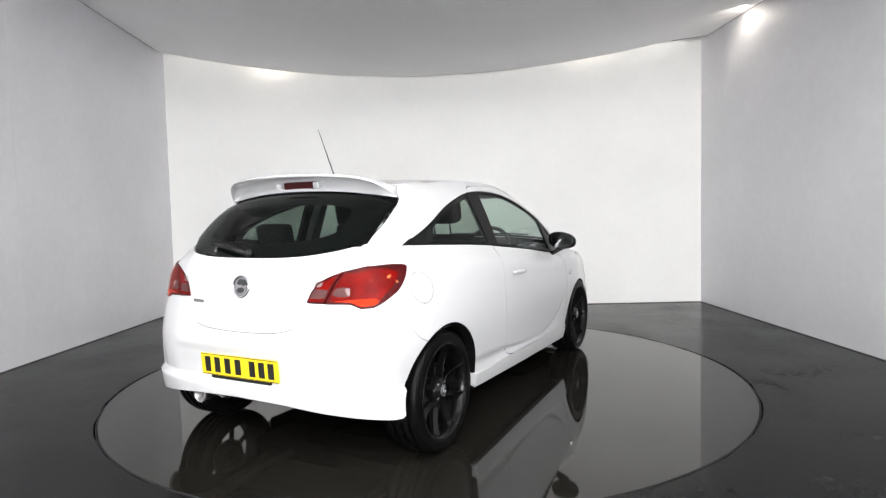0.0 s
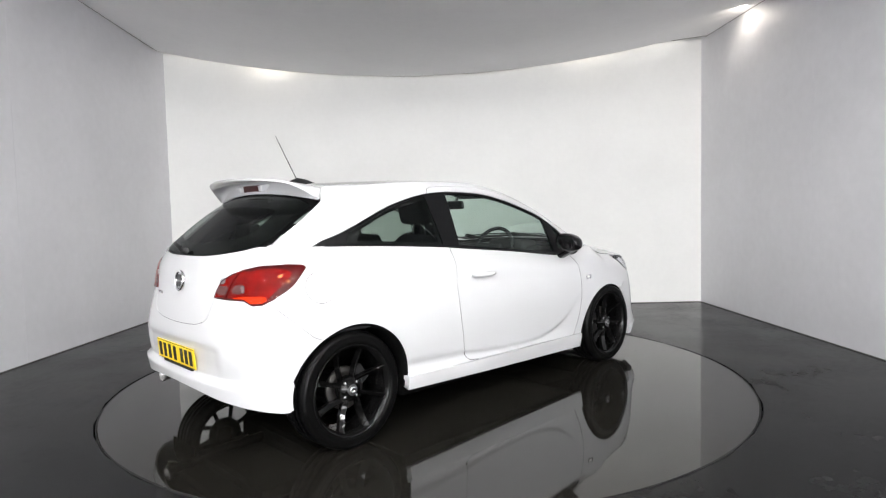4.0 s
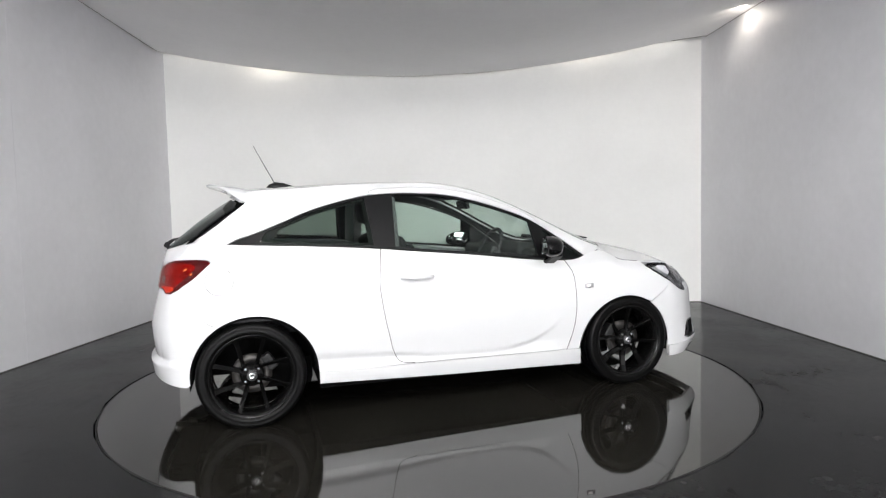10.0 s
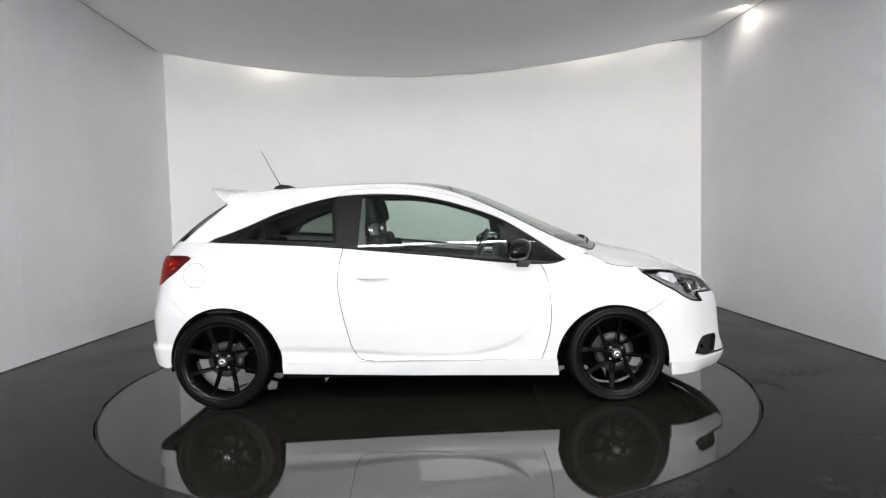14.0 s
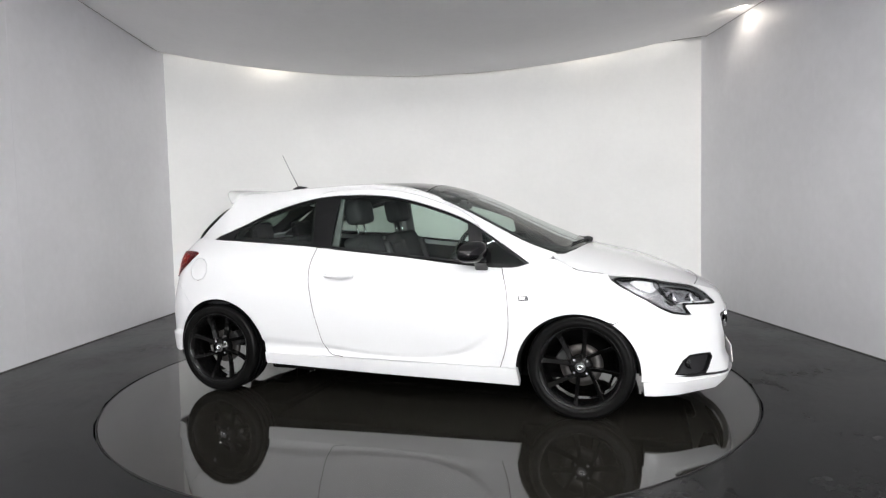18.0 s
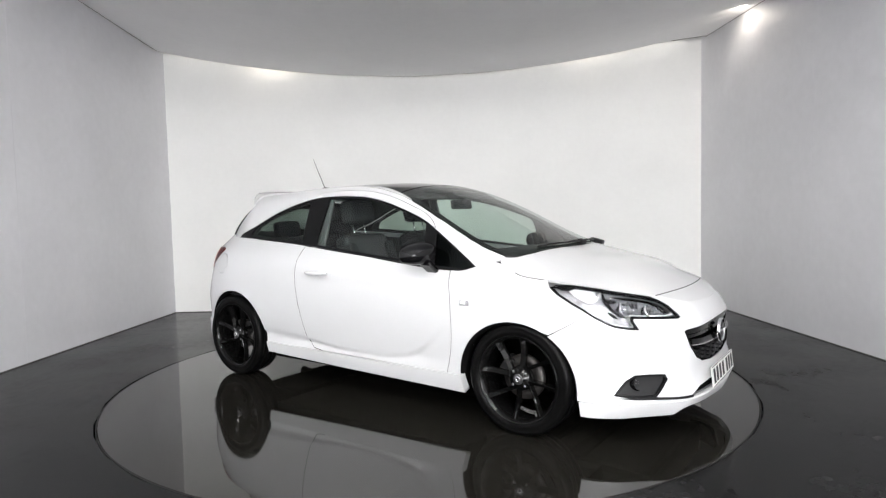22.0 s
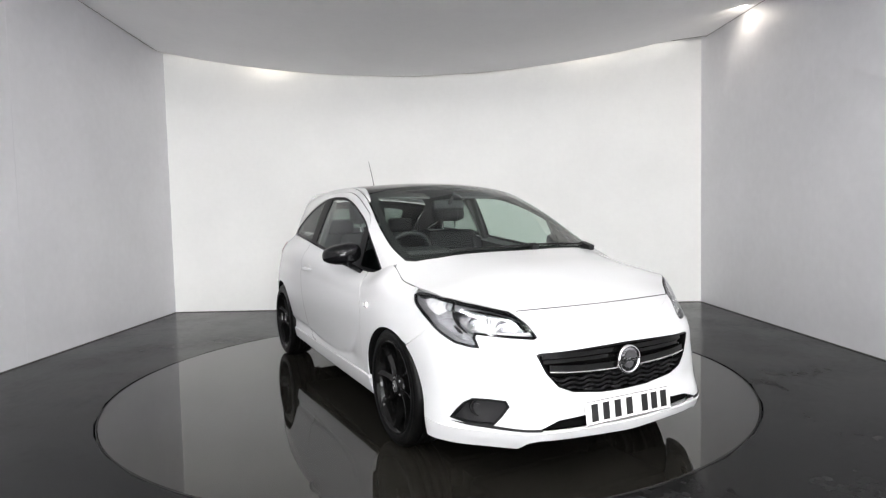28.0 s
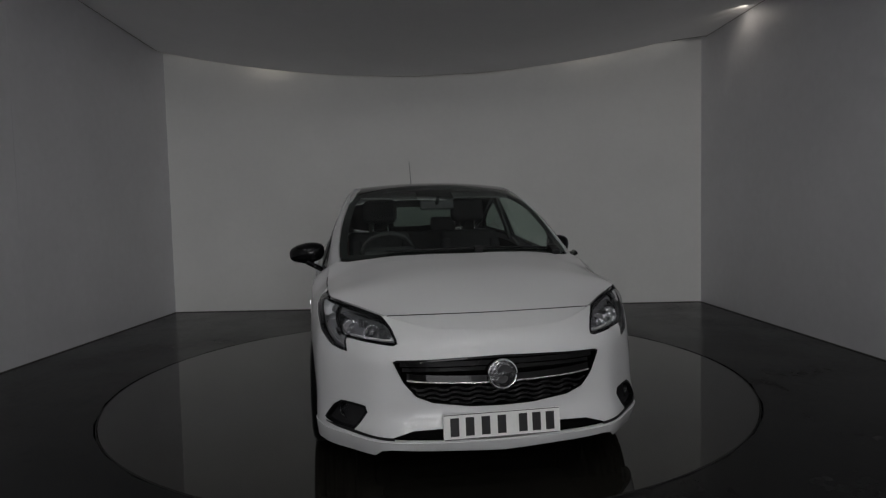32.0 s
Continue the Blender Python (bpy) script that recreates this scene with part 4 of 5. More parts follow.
# black seam above the lip
for sign in (1, -1):
    made = sheet([(3.16, .277), (3.215, .2755), (3.30, .270), (3.41, .268), (3.41, .256), (3.30, .259), (3.12, .266), (3.03, .276)], ring, .02, gap=0, depth=.004, out=.003)
    build("lip_seam", *(made if sign > 0 else mirrored(*made)), TRIM, CAR, "black seam above the lip")
# lower intake and fog lamp pockets
rib("lower_intake", sheet(whole(INTAKE, 3.9), fold_front, .04, gap=-.012, depth=0, out=-.04), LINER, CAR, "black lower air intake")
for sign in (1, -1):
    flip = (lambda m: m) if sign > 0 else (lambda m: mirrored(*m))
    pocket = build("fog_lamp", *flip(sheet(FOG, ring, .03, gap=-.004, depth=0, out=-.022)), POCKET, CAR, "round fog lamp in a black pocket")
    build("pocket_rim", *flip(sheet(FOG, ring, .025, [shrink(refine(FOG, .02), .010)], gap=.001, depth=.035, out=.002)), SATIN, pocket)
    q, n = at_ring(3.15, .345, -.03)
    m = Matrix.Translation(q) @ (n + Vector((.4, -.3, 0))).to_track_quat("Y", "Z").to_matrix().to_4x4()
    v, f = lathe([(.041, -.01), (.039, .010), (.034, .013), (.031, .005), (.016, -.004), (.0, -.006)], 28)
    build("lamp_bezel", *flip(([tuple(m @ Vector(p)) for p in v], f)), GLOSS_BLACK, pocket)
    v, f = lathe([(.031, .005), (.024, .009), (.012, .012), (.0, .013)], 24)
    build("lamp_glass", *flip(([tuple(m @ Vector(p)) for p in v], f)), CLEAR, pocket)
    v, f = lathe([(.0305, .0045), (.024, -.002), (.010, -.0035), (.0, -.004)], 24)
    build("lamp_bowl", *flip(([tuple(m @ Vector(p)) for p in v], f)), LAMP_GREY, pocket)


# round badges: a chrome ring round a plain disc and a bold wing shape
def badge(name, q, n, r, parent):
    m = Matrix.Translation(q) @ n.to_track_quat("Y", "Z").to_matrix().to_4x4()
    put = lambda v: [tuple(m @ Vector(p)) for p in v]
    v, f = lathe([(r, -.006), (r, .006), (r * .94, .011), (r * .86, .011), (r * .82, .005)], 40)
    ob = build(name, put(v), f, CHROME, parent, "round chrome badge")
    v, f = lathe([(r * .84, .005), (r * .4, .007), (0, .008)], 32)
    build("badge_disc", put(v), f, REFLECTOR, ob)
    # the emblem: a curved wing over a curved tail, each raised from the disc
    for begin, end, near, far in ((.5, 2.9, .20, .66), (3.7, 5.6, .16, .58)):
        vs, fs, steps = [], [], 14
        for i in range(steps + 1):
            u = i / steps
            t = begin + (end - begin) * u
            wide = .5 + .5 * math.sin(math.pi * min(u * 1.4, 1) * .5)
            for rad, h in ((near * r, .006), (near * r, .0105), ((near + (far - near) * wide) * r, .012), ((near + (far - near) * wide) * r, .006)):
                vs.append((rad * math.cos(t), h, rad * math.sin(t)))
        fs = [(i * 4 + j, i * 4 + (j + 1) % 4, (i + 1) * 4 + (j + 1) % 4, (i + 1) * 4 + j) for i in range(steps) for j in range(4)] + [(3, 2, 1, 0), tuple(range(4 * steps, 4 * steps + 4))]
        build("badge_relief", put(vs), fs, LAMP_GREY, ob, smooth=False)
    return ob


q, n = at_ring(-.955, .803, .003)
bm = bmesh.new()
block(bm, q, (.006, .085, .016), Matrix.Rotation(radians(-8), 4, "Z"), .0015)
part("name_bar", bm, GRAPHITE, CAR, "small silver bar below the tail light")
q, n = at_ring(3.9, .527, .012)
badge("front_badge", q, n, .068, CAR)
q, n = at_ring(-1.29, .888, .006)
badge("rear_badge", q, n, .058, CAR)


# number plates with plain bars for the characters
def plate(name, centre, tilt, facing, mat, label):
    m = Matrix.Translation(centre) @ Matrix.Rotation(radians(90 if facing > 0 else -90), 4, "Z") @ Matrix.Rotation(radians(tilt), 4, "X")
    bm = bmesh.new()
    block(bm, (0, 0, 0), (.52, .006, .111), bevel=.0025)
    bmesh.ops.transform(bm, matrix=m, verts=bm.verts)
    ob = part(name, bm, mat, CAR, label)
    for x in (-.203, -.136, -.066, .005, .092, .153, .214):
        bm = bmesh.new()
        block(bm, (x + (-.008 if x < 0.05 else 0), -.004, 0), (.038, .002, .078), bevel=.0006)
        bmesh.ops.transform(bm, matrix=m, verts=bm.verts)
        part("plain_bar", bm, INK, ob)
    for z in (-.052, .052):
        bm = bmesh.new()
        block(bm, (0, -.0035, z), (.512, .0015, .0025))
        bmesh.ops.transform(bm, matrix=m, verts=bm.verts)
        part("border_line", bm, SATIN, ob)
    return ob


plate("front_plate", (3.382, -.008, .312), -6, 1, PLATE_WHITE, "white number plate with black bars")
plate("rear_plate", (-.590, 0, .491), 4, -1, PLATE_YELLOW, "yellow number plate with black bars")
bm = bmesh.new()
block(bm, (-.575, 0, .428), (.02, .40, .02), bevel=.004)
part("plate_lamp_trim", bm, TRIM, CAR)

# rear valance, exhaust
val = whole([(-.70, .318), (-1.0, .345), (-1.29, .352), ], -1.29) + [(-2.58 + .72, .285), (-1.29, .29), (-.72, .285)]
rib("rear_valance", sheet(val, fold_rear, .04, gap=0, depth=.05, out=-.07), LINER, CAR, "black lower rear valance")
v, f = tube([(-.36, .325, .312), (-.48, .325, .308), (-.558, .325, .306)], [.034, .036, .040], 20)
rib("exhaust", (v, f[:-1]), STEEL, CAR, "oval chrome exhaust tip")
v, f = lathe([(.041, -.012), (.043, 0), (.041, .004), (.035, .002), (.034, -.09)], 24)
m = Matrix.Translation((-.558, .325, .306)) @ Matrix.Rotation(radians(90), 4, "Z")
rib("exhaust_trim", ([tuple(m @ Vector(p)) for p in v], f), GRAPHITE)

# handles, side badges, mirrors, aerial, wipers
for sign in (1, -1):
    flip = (lambda m: m) if sign > 0 else (lambda m: mirrored(*m))
    path = []
    for s in np.linspace(.885, 1.095, 9):
        q, n = at_ring(float(s), .838, .012 + .022 * math.sin(math.pi * (s - .885) / .21))
        path.append(q)
    handle = build("door_handle", *flip(tube(path, [.008, .012, .0145, .016, .016, .016, .0145, .012, .008], 12)), PAINT, CAR)
    cup = arc(.97, .838, .052, 0, 350, 24)
    build("handle_recess", *flip(sheet([(.97 + (a - .97) * 1.3, .838 + (b - .838) * .62) for a, b in cup], ring, .02, gap=0, depth=.004, out=.0015)), PAINT, handle)
    bm = bmesh.new()
    q, n = at_ring(2.19, .716, .003)
    block(bm, (q.x, q.y * sign, q.z), (.062, .006, .030), Matrix.Rotation(radians(-3), 4, "Y"), .002)
    sport = part("side_badge", bm, CHROME, CAR, "small chrome side badge")
    bm = bmesh.new()
    block(bm, (q.x - .008, (q.y + .003) * sign, q.z + .001), (.032, .004, .016), bevel=.001)
    part("badge_relief", bm, PLATE_WHITE, sport)

    # door mirror, the left one folded back against the door
    hinge = Matrix.Translation((1.93, .80, 0)) @ Matrix.Rotation(radians(68 if sign > 0 else 0), 4, "Z") @ Matrix.Translation((-1.93, -.80, 0))
    fold = lambda made: flip(([tuple(hinge @ Vector(p)) for p in made[0]], made[1]))
    vs, fs = [], []
    nu, nv = 20, 12
    for i in range(nv + 1):
        b = -math.pi / 2 + math.pi * i / nv
        for j in range(nu):
            a = 2 * math.pi * j / nu
            px, py, pz = math.cos(b) * math.cos(a), math.cos(b) * math.sin(a), math.sin(b)
            px, py, pz = (math.copysign(abs(c) ** .75, c) for c in (px, py, pz))
            x = .092 * px if px > 0 else .045 * px
            vs.append((1.885 + x - .035 * py * (1 if py > 0 else .3), .897 + .113 * py, .992 + .066 * pz * (1 - .18 * max(py, 0)) - .010 * py))
    for i in range(nv):
        for j in range(nu):
            k = (j + 1) % nu
            fs.append((i * nu + j, i * nu + k, (i + 1) * nu + k, (i + 1) * nu + j))
    mirror = build("door_mirror", *fold((vs, fs)), GLOSS_BLACK, CAR, "gloss black door mirror" + (" folded against the door" if sign > 0 else ""))
    oval = [(.897 + .084 * math.copysign(abs(math.cos(a)) ** .7, math.cos(a)), .995 + .054 * math.copysign(abs(math.sin(a)) ** .7, math.sin(a))) for a in np.linspace(0, 2 * math.pi, 28, endpoint=False)]
    v = [(1.838 - .02 * (y - .897) / .1, y, z) for y, z in oval]
    build("mirror_glass", *fold((v, [tuple(range(28))])), MIRROR, mirror, "", )
    bm = bmesh.new()
    block(bm, (1.93, .835, .905), (.08, .16, .030), Matrix.Rotation(radians(30), 4, "X") @ Matrix.Rotation(radians(-8), 4, "Z"), .012)
    stalk = part("mirror_stalk", bm, GLOSS_BLACK, mirror)
    if sign < 0:
        for vv in stalk.data.vertices:
            vv.co.y *= -1
        stalk.data.flip_normals()

v, f = tube([(.205, -.02, 1.447), (.130, -.02, 1.59), (.062, -.02, 1.722)], [.0032, .0024, .0016], 8)
aerial = rib("aerial", (v, f), TRIM, CAR, "black roof aerial")
sec = []
for i, (x, w, h) in enumerate(((.13, .006, .004), (.16, .030, .030), (.20, .036, .042), (.26, .032, .032), (.34, .008, .004))):
    sec.append([(x, w * math.cos(a) - .02, float(top_z(x, 0)) - .006 + h * max(0, math.sin(a)) * 1.1) for a in np.linspace(0, math.pi, 9)])
rib("aerial_base", ([p for s in sec for p in s], [(i * 9 + j, i * 9 + j + 1, (i + 1) * 9 + j + 1, (i + 1) * 9 + j) for i in range(4) for j in range(8)]), TRIM, aerial)


def wiper(name, pts, off=.012, parent=CAR):
    path = [(x, y, float(top_z(x, y)) + off) for x, y in pts]
    v, f = tube(path, .006, 6)
    ob = rib(name, (v, f), TRIM, parent, "black wiper")
    return ob


wiper("wiper", [(2.475, -.05), (2.46, .2), (2.43, .40), (2.38, .575)])
wiper("wiper", [(2.43, -.42), (2.465, -.2), (2.48, 0), (2.485, .1)])
for _x, _y, _w in ((2.405, .575, .10), (2.49, .10, .05)):
    bm = bmesh.new()
    block(bm, (_x, _y, float(top_z(_x, _y)) + .012), (_w, .05, .035), Matrix.Rotation(radians(14), 4, "Y"), .010)
    part("wiper_pivot", bm, TRIM, CAR)
q0, q1 = rear_pane(np.array(-.02), np.array(.02)), rear_pane(np.array(.50), np.array(.12))
v, f = tube([q0 + np.array([-.02, 0, .012]), .5 * (q0 + q1) + np.array([-.028, 0, .02]), q1 + np.array([-.018, 0, .01])], [.015, .011, .006], 8)
rw_arm = rib("rear_wiper", (v, f), TRIM, CAR, "black rear wiper")
v, f = lathe([(.0, .03), (.018, .028), (.024, .0)], 16)
m = Matrix.Translation(Vector(q0) + Vector((-.0, 0, .01))) @ Vector((-1, 0, .35)).to_track_quat("Y", "Z").to_matrix().to_4x4()
rib("wiper_cap", ([tuple(m @ Vector(p)) for p in v], f), TRIM, rw_arm)


# wheels
def wheel(x, front, sign):
    hub = Vector((x, .742 * sign, .312))
    tag = "black alloy wheel with low tyre"
    prof = [(.236, -.095), (.246, -.104), (.266, -.110), (.290, -.105), (.306, -.092), (.3115, -.075), (.3115, -.052), (.307, -.050), (.307, -.042), (.312, -.040), (.312, -.006), (.307, -.004), (.307, .004), (.312, .006), (.312, .040), (.307, .042), (.307, .050), (.3115, .052), (.3115, .075), (.308, .090), (.298, .100), (.286, .107), (.283, .1055), (.268, .110), (.254, .109), (.250, .107), (.243, .102), (.236, .095)]
    place = Matrix.Translation(hub) @ Matrix.Diagonal((1, sign, 1, 1))
    put = lambda made: ([tuple(place @ Vector(p)) for p in made[0]], made[1] if sign > 0 else [t[::-1] for t in made[1]])
    ob = build("wheel", *put(lathe(prof, 72)), RUBBER, CAR, tag)
    barrel = [(.238, -.10), (.222, -.09), (.215, 0), (.218, .06), (.222, .088), (.233, .098), (.2395, .106), (.2435, .105), (.2445, .099), (.240, .092)]
    build("rim", *put(lathe(barrel, 72)), RIM_BLACK, ob, "gloss black rim")
    # four pairs of blades: one straight, one that sweeps away from it towards the rim
    for k in range(4):
        base = math.pi / 2 * k + radians(78 if front else 66)
        for sweep, inner, outer, kind in ((radians(8), .013, .011, "straight_spoke"), (radians(-37), .012, .012, "swept_spoke")):
            rows = []
            for i in range(9):
                u = i / 8
                a0 = base - radians(4 if sweep > 0 else 8)
                px = .048 * math.cos(a0) * (1 - u) + .225 * math.cos(a0 + sweep) * u
                pz = .048 * math.sin(a0) * (1 - u) + .225 * math.sin(a0 + sweep) * u
                r, a = math.hypot(px, pz), math.atan2(pz, px)
                w = (inner + (outer - inner) * u + .005 * u ** 6) / r
                dep = .072 - .010 * math.sin(math.pi * u) + .020 * u ** 2
                rows.append([(r * math.cos(a - w), dep - .034, r * math.sin(a - w)), (r * math.cos(a - w * .9), dep - .012, r * math.sin(a - w * .9)),
                             (r * math.cos(a + w * .75), dep + .006, r * math.sin(a + w * .75)), (r * math.cos(a + w), dep + .003, r * math.sin(a + w)), (r * math.cos(a + w), dep - .036, r * math.sin(a + w))])
            vs = [p for row in rows for p in row]
            fs = [(i * 5 + j, i * 5 + (j + 1) % 5, (i + 1) * 5 + (j + 1) % 5, (i + 1) * 5 + j) for i in range(8) for j in range(5)] + [(0, 1, 2, 3, 4), (44, 43, 42, 41, 40)]
            build(kind, *put((vs, fs)), RIM_BLACK, ob, smooth=False)
    build("hub", *put(lathe([(0, .086), (.033, .086), (.036, .080), (.060, .074), (.068, .060), (.070, .03)], 40)), RIM_BLACK, ob)
    cap = build("hub_cap", *put(lathe([(0, .0935), (.022, .0925), (.029, .0895), (.030, .083)], 28)), LAMP_GREY, ob, "round centre cap with a silver emblem")
    build("cap_emblem", *put(lathe([(.006, .0950), (.018, .0945), (.019, .0925), (.006, .0930)], 24, closed=True)), CHROME, cap)
    for k in range(4):
        a = math.pi / 2 * k + .75
        v, f = lathe([(.0085, -.02), (.0085, .004), (.006, .007), (0, .007)], 8)
        v = [(p[0] + .051 * math.cos(a), p[1] + .072, p[2] + .051 * math.sin(a)) for p in v]
        build("wheel_bolt", *put((v, f)), SILVER_GREY, ob)
    r_disc = .125 if front else .115
    build("brake_disc", *put(lathe([(.06, .0), (r_disc, .0), (r_disc, .02), (.06, .02)], 48, closed=True)), DISC, ob, "brake disc with a rusty edge")
    bm = bmesh.new()
    block(bm, (0, 0, 0), (.10, .07, .06), bevel=.012)
    side_x = -.10 if front else .10
    bmesh.ops.transform(bm, matrix=Matrix.Translation(hub + Vector((side_x, -.0 * sign, .06))) @ Matrix.Rotation(radians(-55 if front else 55), 4, "Y"), verts=bm.verts)
    part("brake_caliper", bm, TRIM, ob)
    # wheel housing
    arch = F_ARCH if front else R_ARCH
    vs, fs = [], []
    for i, a in enumerate(np.linspace(-9, 189, 30)):
        for y in (.45, .80):
            vs.append((arch[0] + (arch[2] + .004) * math.cos(radians(a)), y * sign, arch[1] + (arch[2] + .004) * math.sin(radians(a))))
    fs = [(2 * i, 2 * i + 2, 2 * i + 3, 2 * i + 1) for i in range(29)]
    fs.append(tuple(range(0, 60, 2)))
    build("wheel_housing", vs, fs, LINER, CAR)
    return ob


for sign in (1, -1):
    wheel(0.0, False, sign)
    wheel(2.51, True, sign)
    for cx, cz, r, a0, a1 in ((*F_ARCH, 2, 176), (*R_ARCH, 2, 182)):
        rows = []
        for a in np.linspace(a0, a1, 40):
            for rr, yy in ((r + .001, 0), (r - .014, -.008), (r - .014, -.05)):
                x, z = cx + rr * math.cos(radians(a)), cz + rr * math.sin(radians(a))
                base = ring(np.array(cx + (r + .001) * math.cos(radians(a))), np.array(max(cz + (r + .001) * math.sin(radians(a)), .17)))
                rows.append((x, (float(base[1]) - .004 + yy) * sign, z))
        fs = [(i * 3 + j, i * 3 + j + 1, i * 3 + j + 4, i * 3 + j + 3) for i in range(39) for j in range(2)]
        build("arch_edge", rows, fs if sign < 0 else [t[::-1] for t in fs], LINER, CAR)

# floor pan and cabin shell
bm = bmesh.new()
block(bm, (1.25, 0, .24), (1.72, 1.54, .13), bevel=.02)
block(bm, (.20, 0, .25), (.34, 1.12, .20), bevel=.05)
block(bm, (2.32, 0, .23), (.46, 1.06, .15), bevel=.04)
block(bm, (2.92, 0, .30), (.45, 1.0, .20), bevel=.04)
block(bm, (2.5, 0, .42), (.9, .86, .30), bevel=.03)
block(bm, (-.25, 0, .42), (.55, .95, .25), bevel=.04)
block(bm, (0, 0, .36), (.7, .86, .22), bevel=.04)
part("underbody", bm, LINER, CAR, "black underbody")
v, f = tube([(2.1, .1, .17), (1.2, .15, .165), (.5, .2, .175), (-.2, .28, .23), (-.4, .32, .29)], .028, 10)
rib("exhaust_pipe", (v, f), LINER)


def soft_box(name, size, centre, turn=(0, 0, 0), bevel=.05, mat=FABRIC, parent=CAR, label=""):
    bm = bmesh.new()
    block(bm, (0, 0, 0), size, bevel=bevel, seg=4)
    m = Matrix.Translation(centre) @ Euler([radians(a) for a in turn]).to_matrix().to_4x4()
    bmesh.ops.transform(bm, matrix=m, verts=bm.verts)
    return part(name, bm, mat, parent, label, smooth=True)


for sign in (1, -1):
    # inner skin of doors and side
    skin = [(-.25, .62)] + [(x, float(belt(x)) + .004) for x in np.linspace(-.25, 2.2, 20)] + [ (2.2, .45), (1.9, .35), (.5, .35), (.3, .62)]
    made = sheet(skin, ring, .06, gap=0, depth=0, out=-.07)
    build("door_lining", *(made if sign > 0 else mirrored(*made)), INNER, CAR)
    y = .36 * sign
    seat = soft_box("front_seat", (.50, .50, .16), (1.36, y, .56), (0, -10, 0), .06, label="charcoal cloth front seat")
    soft_box("backrest", (.14, .46, .54), (1.01, y, .82), (0, -20, 0), .06, parent=seat)
    soft_box("headrest", (.125, .27, .18), (.898, y, 1.248), (0, -12, 0), .05, parent=seat)
    for d in (-.06, .06):
        v, f = tube([(.892, y + d, 1.20), (.935, y + d, 1.03)], .006, 8)
        build("headrest_post", v, f, CHROME, seat)
    soft_box("bolster", (.16, .08, .44), (1.045, y + .20, .80), (0, -20, 0), .035, parent=seat)
    soft_box("bolster", (.16, .08, .44), (1.045, y - .20, .80), (0, -20, 0), .035, parent=seat)
    # grey pillar linings
    soft_box("pillar_trim", (.07, .022, .36), (.885, .672 * sign, 1.165), (19 * sign, 0, 0), .009, PILLAR_GREY, label="grey inner pillar trim")
    made = sheet([(.785, 1.03), (.865, 1.0), (.855, 1.355), (.775, 1.345)], side, .05, gap=0, depth=0, out=-.04)
    build("pillar_lining", *(made if sign > 0 else mirrored(*made)), LIGHT_INNER, CAR)
    made = sheet(upper, side, .05, [shrink(refine(OPENING, .03), -.004)], gap=.002, depth=0, out=-.020)
    build("window_lining", *(made if sign > 0 else mirrored(*made)), INNER, CAR)
    made = sheet(shrink(refine(front_pane, .02), -.004), side, .04, gap=0, depth=0, out=-.035)
    build("sail_trim", *(made if sign > 0 else mirrored(*made)), INNER, CAR)
    soft_box("rear_headrest", (.08, .24, .14), (.02, .30 * sign, 1.115), (0, -10, 0), .035)
soft_box("rear_seat", (.48, 1.22, .16), (.38, 0, .60), (0, -8, 0), .05, label="charcoal cloth rear bench")
soft_box("rear_backrest", (.14, 1.22, .52), (.08, 0, .80), (0, -18, 0), .05)
soft_box("dashboard", (.46, 1.38, .22), (2.06, 0, .835), (0, 6, 0), .06, INNER, label="dark grey dashboard")
soft_box("dash_top", (.55, 1.30, .06), (2.22, 0, .905), (0, 8, 0), .025, INNER)
soft_box("instrument_hood", (.18, .36, .09), (1.90, -.36, .96), (0, 6, 0), .035, INNER)
soft_box("centre_console", (.9, .18, .20), (1.45, 0, .50), (0, 0, 0), .04, INNER)
a = np.linspace(0, 2 * np.pi, 40, endpoint=False)
m = Matrix.Translation((1.66, -.36, .93)) @ Matrix.Rotation(radians(-66), 4, "Y")
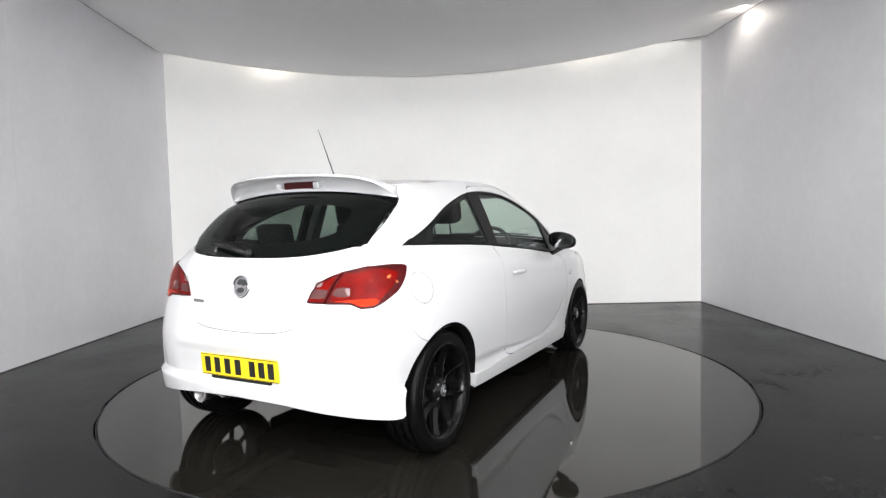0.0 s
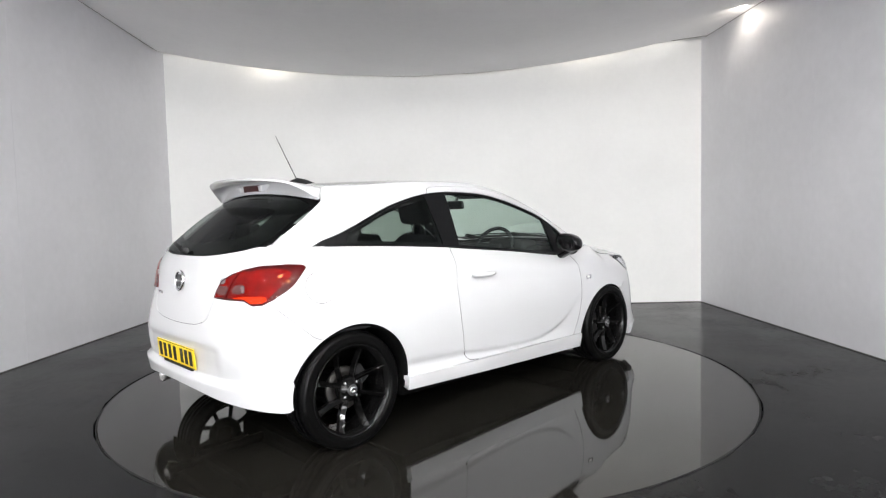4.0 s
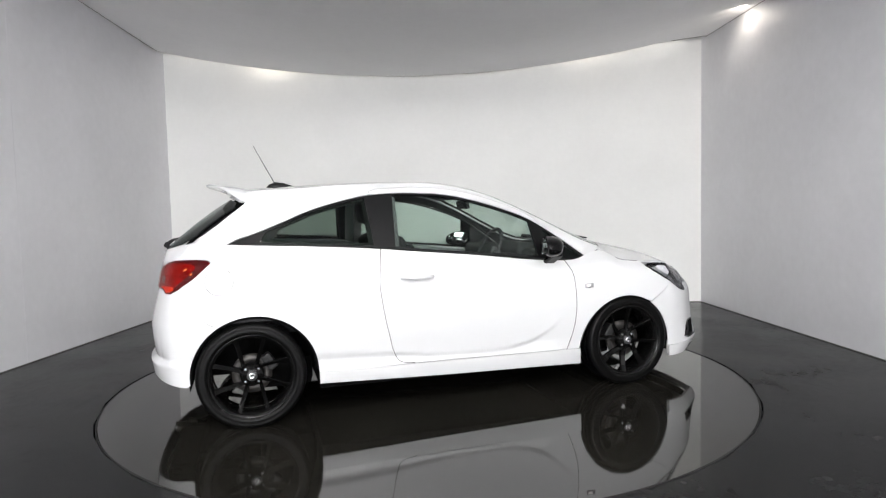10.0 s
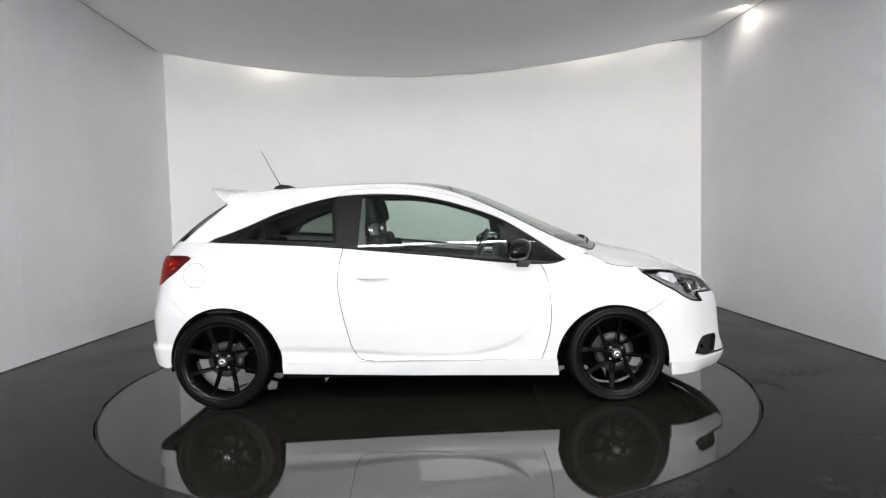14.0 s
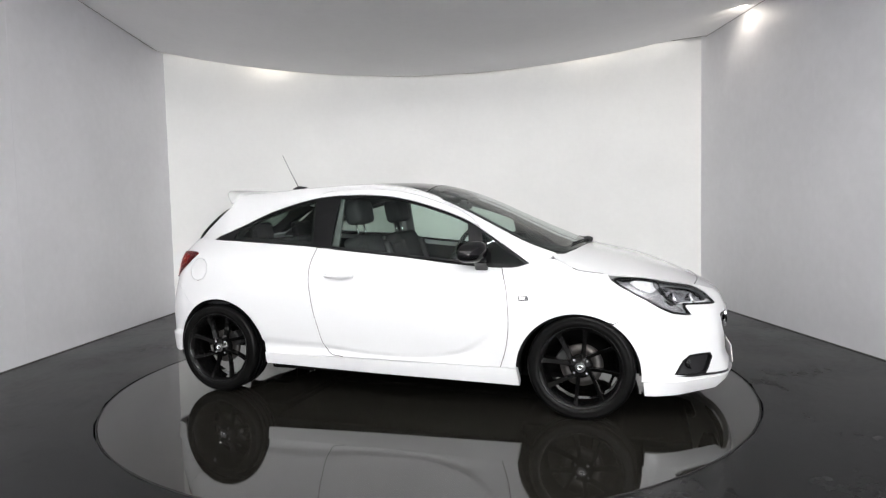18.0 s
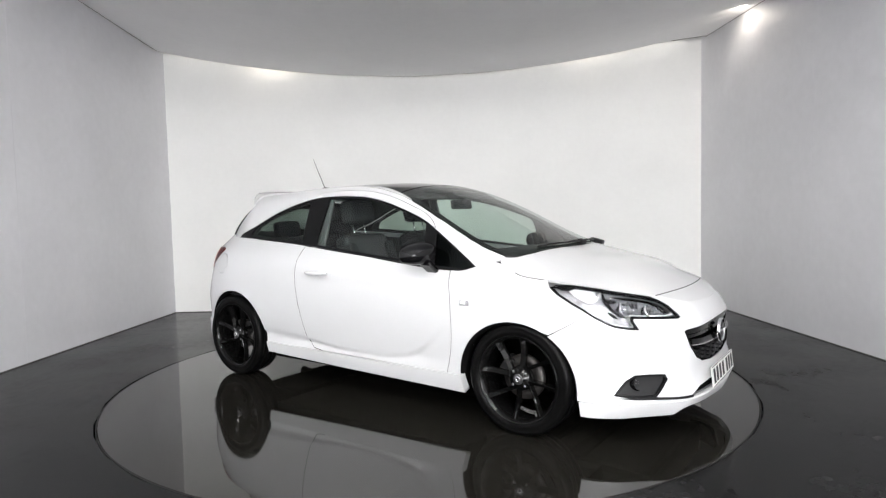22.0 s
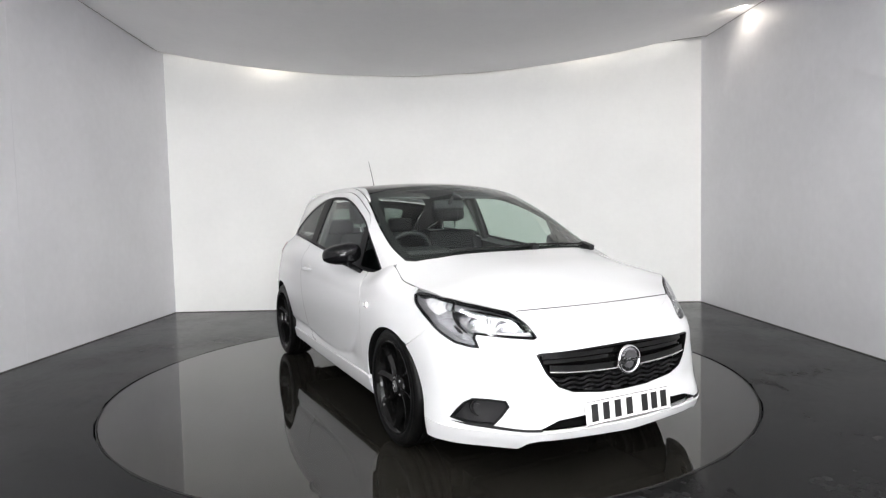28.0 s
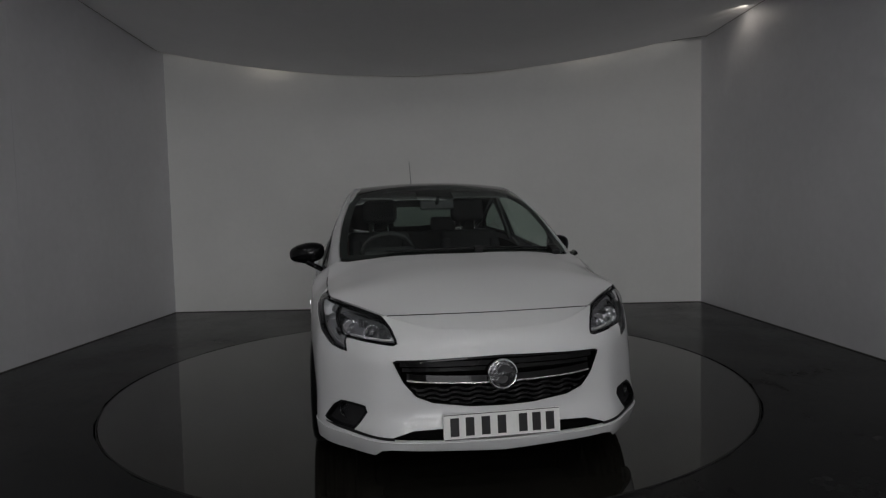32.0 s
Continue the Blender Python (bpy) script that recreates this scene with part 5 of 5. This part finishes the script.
v, f = tube([tuple(m @ Vector((.185 * math.cos(t), .185 * math.sin(t), 0))) for t in a], .015, 10, closed=True)
steer = rib("steering_wheel", (v, f), INNER, CAR, "black leather steering wheel")
bm = bmesh.new()
block(bm, (0, 0, -.01), (.12, .15, .05), bevel=.02)
block(bm, (0, .11, -.01), (.05, .14, .02), bevel=.008)
block(bm, (0, -.11, -.01), (.05, .14, .02), bevel=.008)
block(bm, (-.11, 0, -.01), (.14, .05, .02), bevel=.008)
bmesh.ops.transform(bm, matrix=m, verts=bm.verts)
part("wheel_boss", bm, INNER, steer)
v, f = tube([tuple(m @ Vector((0, 0, -.02))), (1.95, -.36, .80)], .04, 12)
build("steering_column", v, f, INNER, steer)
soft_box("rear_view_mirror", (.03, .24, .065), (1.60, 0, 1.285), (0, -8, 0), .014, INNER)
v, f = tube([(1.61, 0, 1.295), (1.66, 0, 1.334)], .012, 8)
rib("mirror_stem", (v, f), INNER)
for sign in (1, -1):
    soft_box("sun_visor", (.14, .40, .015), (1.50, .33 * sign, float(top_z(1.50, .33)) - .05), (0, 17, 0), .006, PILLAR_GREY)
lining = [(x, float(side_lean(x, rail(x))) - .03) for x in np.linspace(.02, 1.45, 16)]
lining = lining + [(x, -y) for x, y in lining[::-1]]
rib("headlining", sheet(lining, roof_at, .08, gap=0, depth=0, out=-.035), LIGHT_INNER)
soft_box("parcel_shelf", (.34, .96, .02), (-.19, 0, .99), (0, 4, 0), .006, INNER)

for _o in CAR.children:
    _o.location = (-AXIS[0], -AXIS[1], 0)

# ---- moving things ----


def motions():
    turn = [(0, 60.66), (2, 51.63), (4, 42.64), (6, 33.66), (8, 24.68), (10, 15.74), (12, 6.87), (14, -1.95), (16, -10.76), (18, -19.6), (20, -28.46),
            (22, -37.33), (24, -46.23), (26, -55.17), (28, -64.14), (30, -73.16), (32, -82.14)]
    walk(CAR, [(t, pose(0, 0, 0, 0, 0, a)) for t, a in turn])
    walk(TURNTABLE, [(t, pose(0, 0, 0, 0, 0, a)) for t, a in turn])


motions()
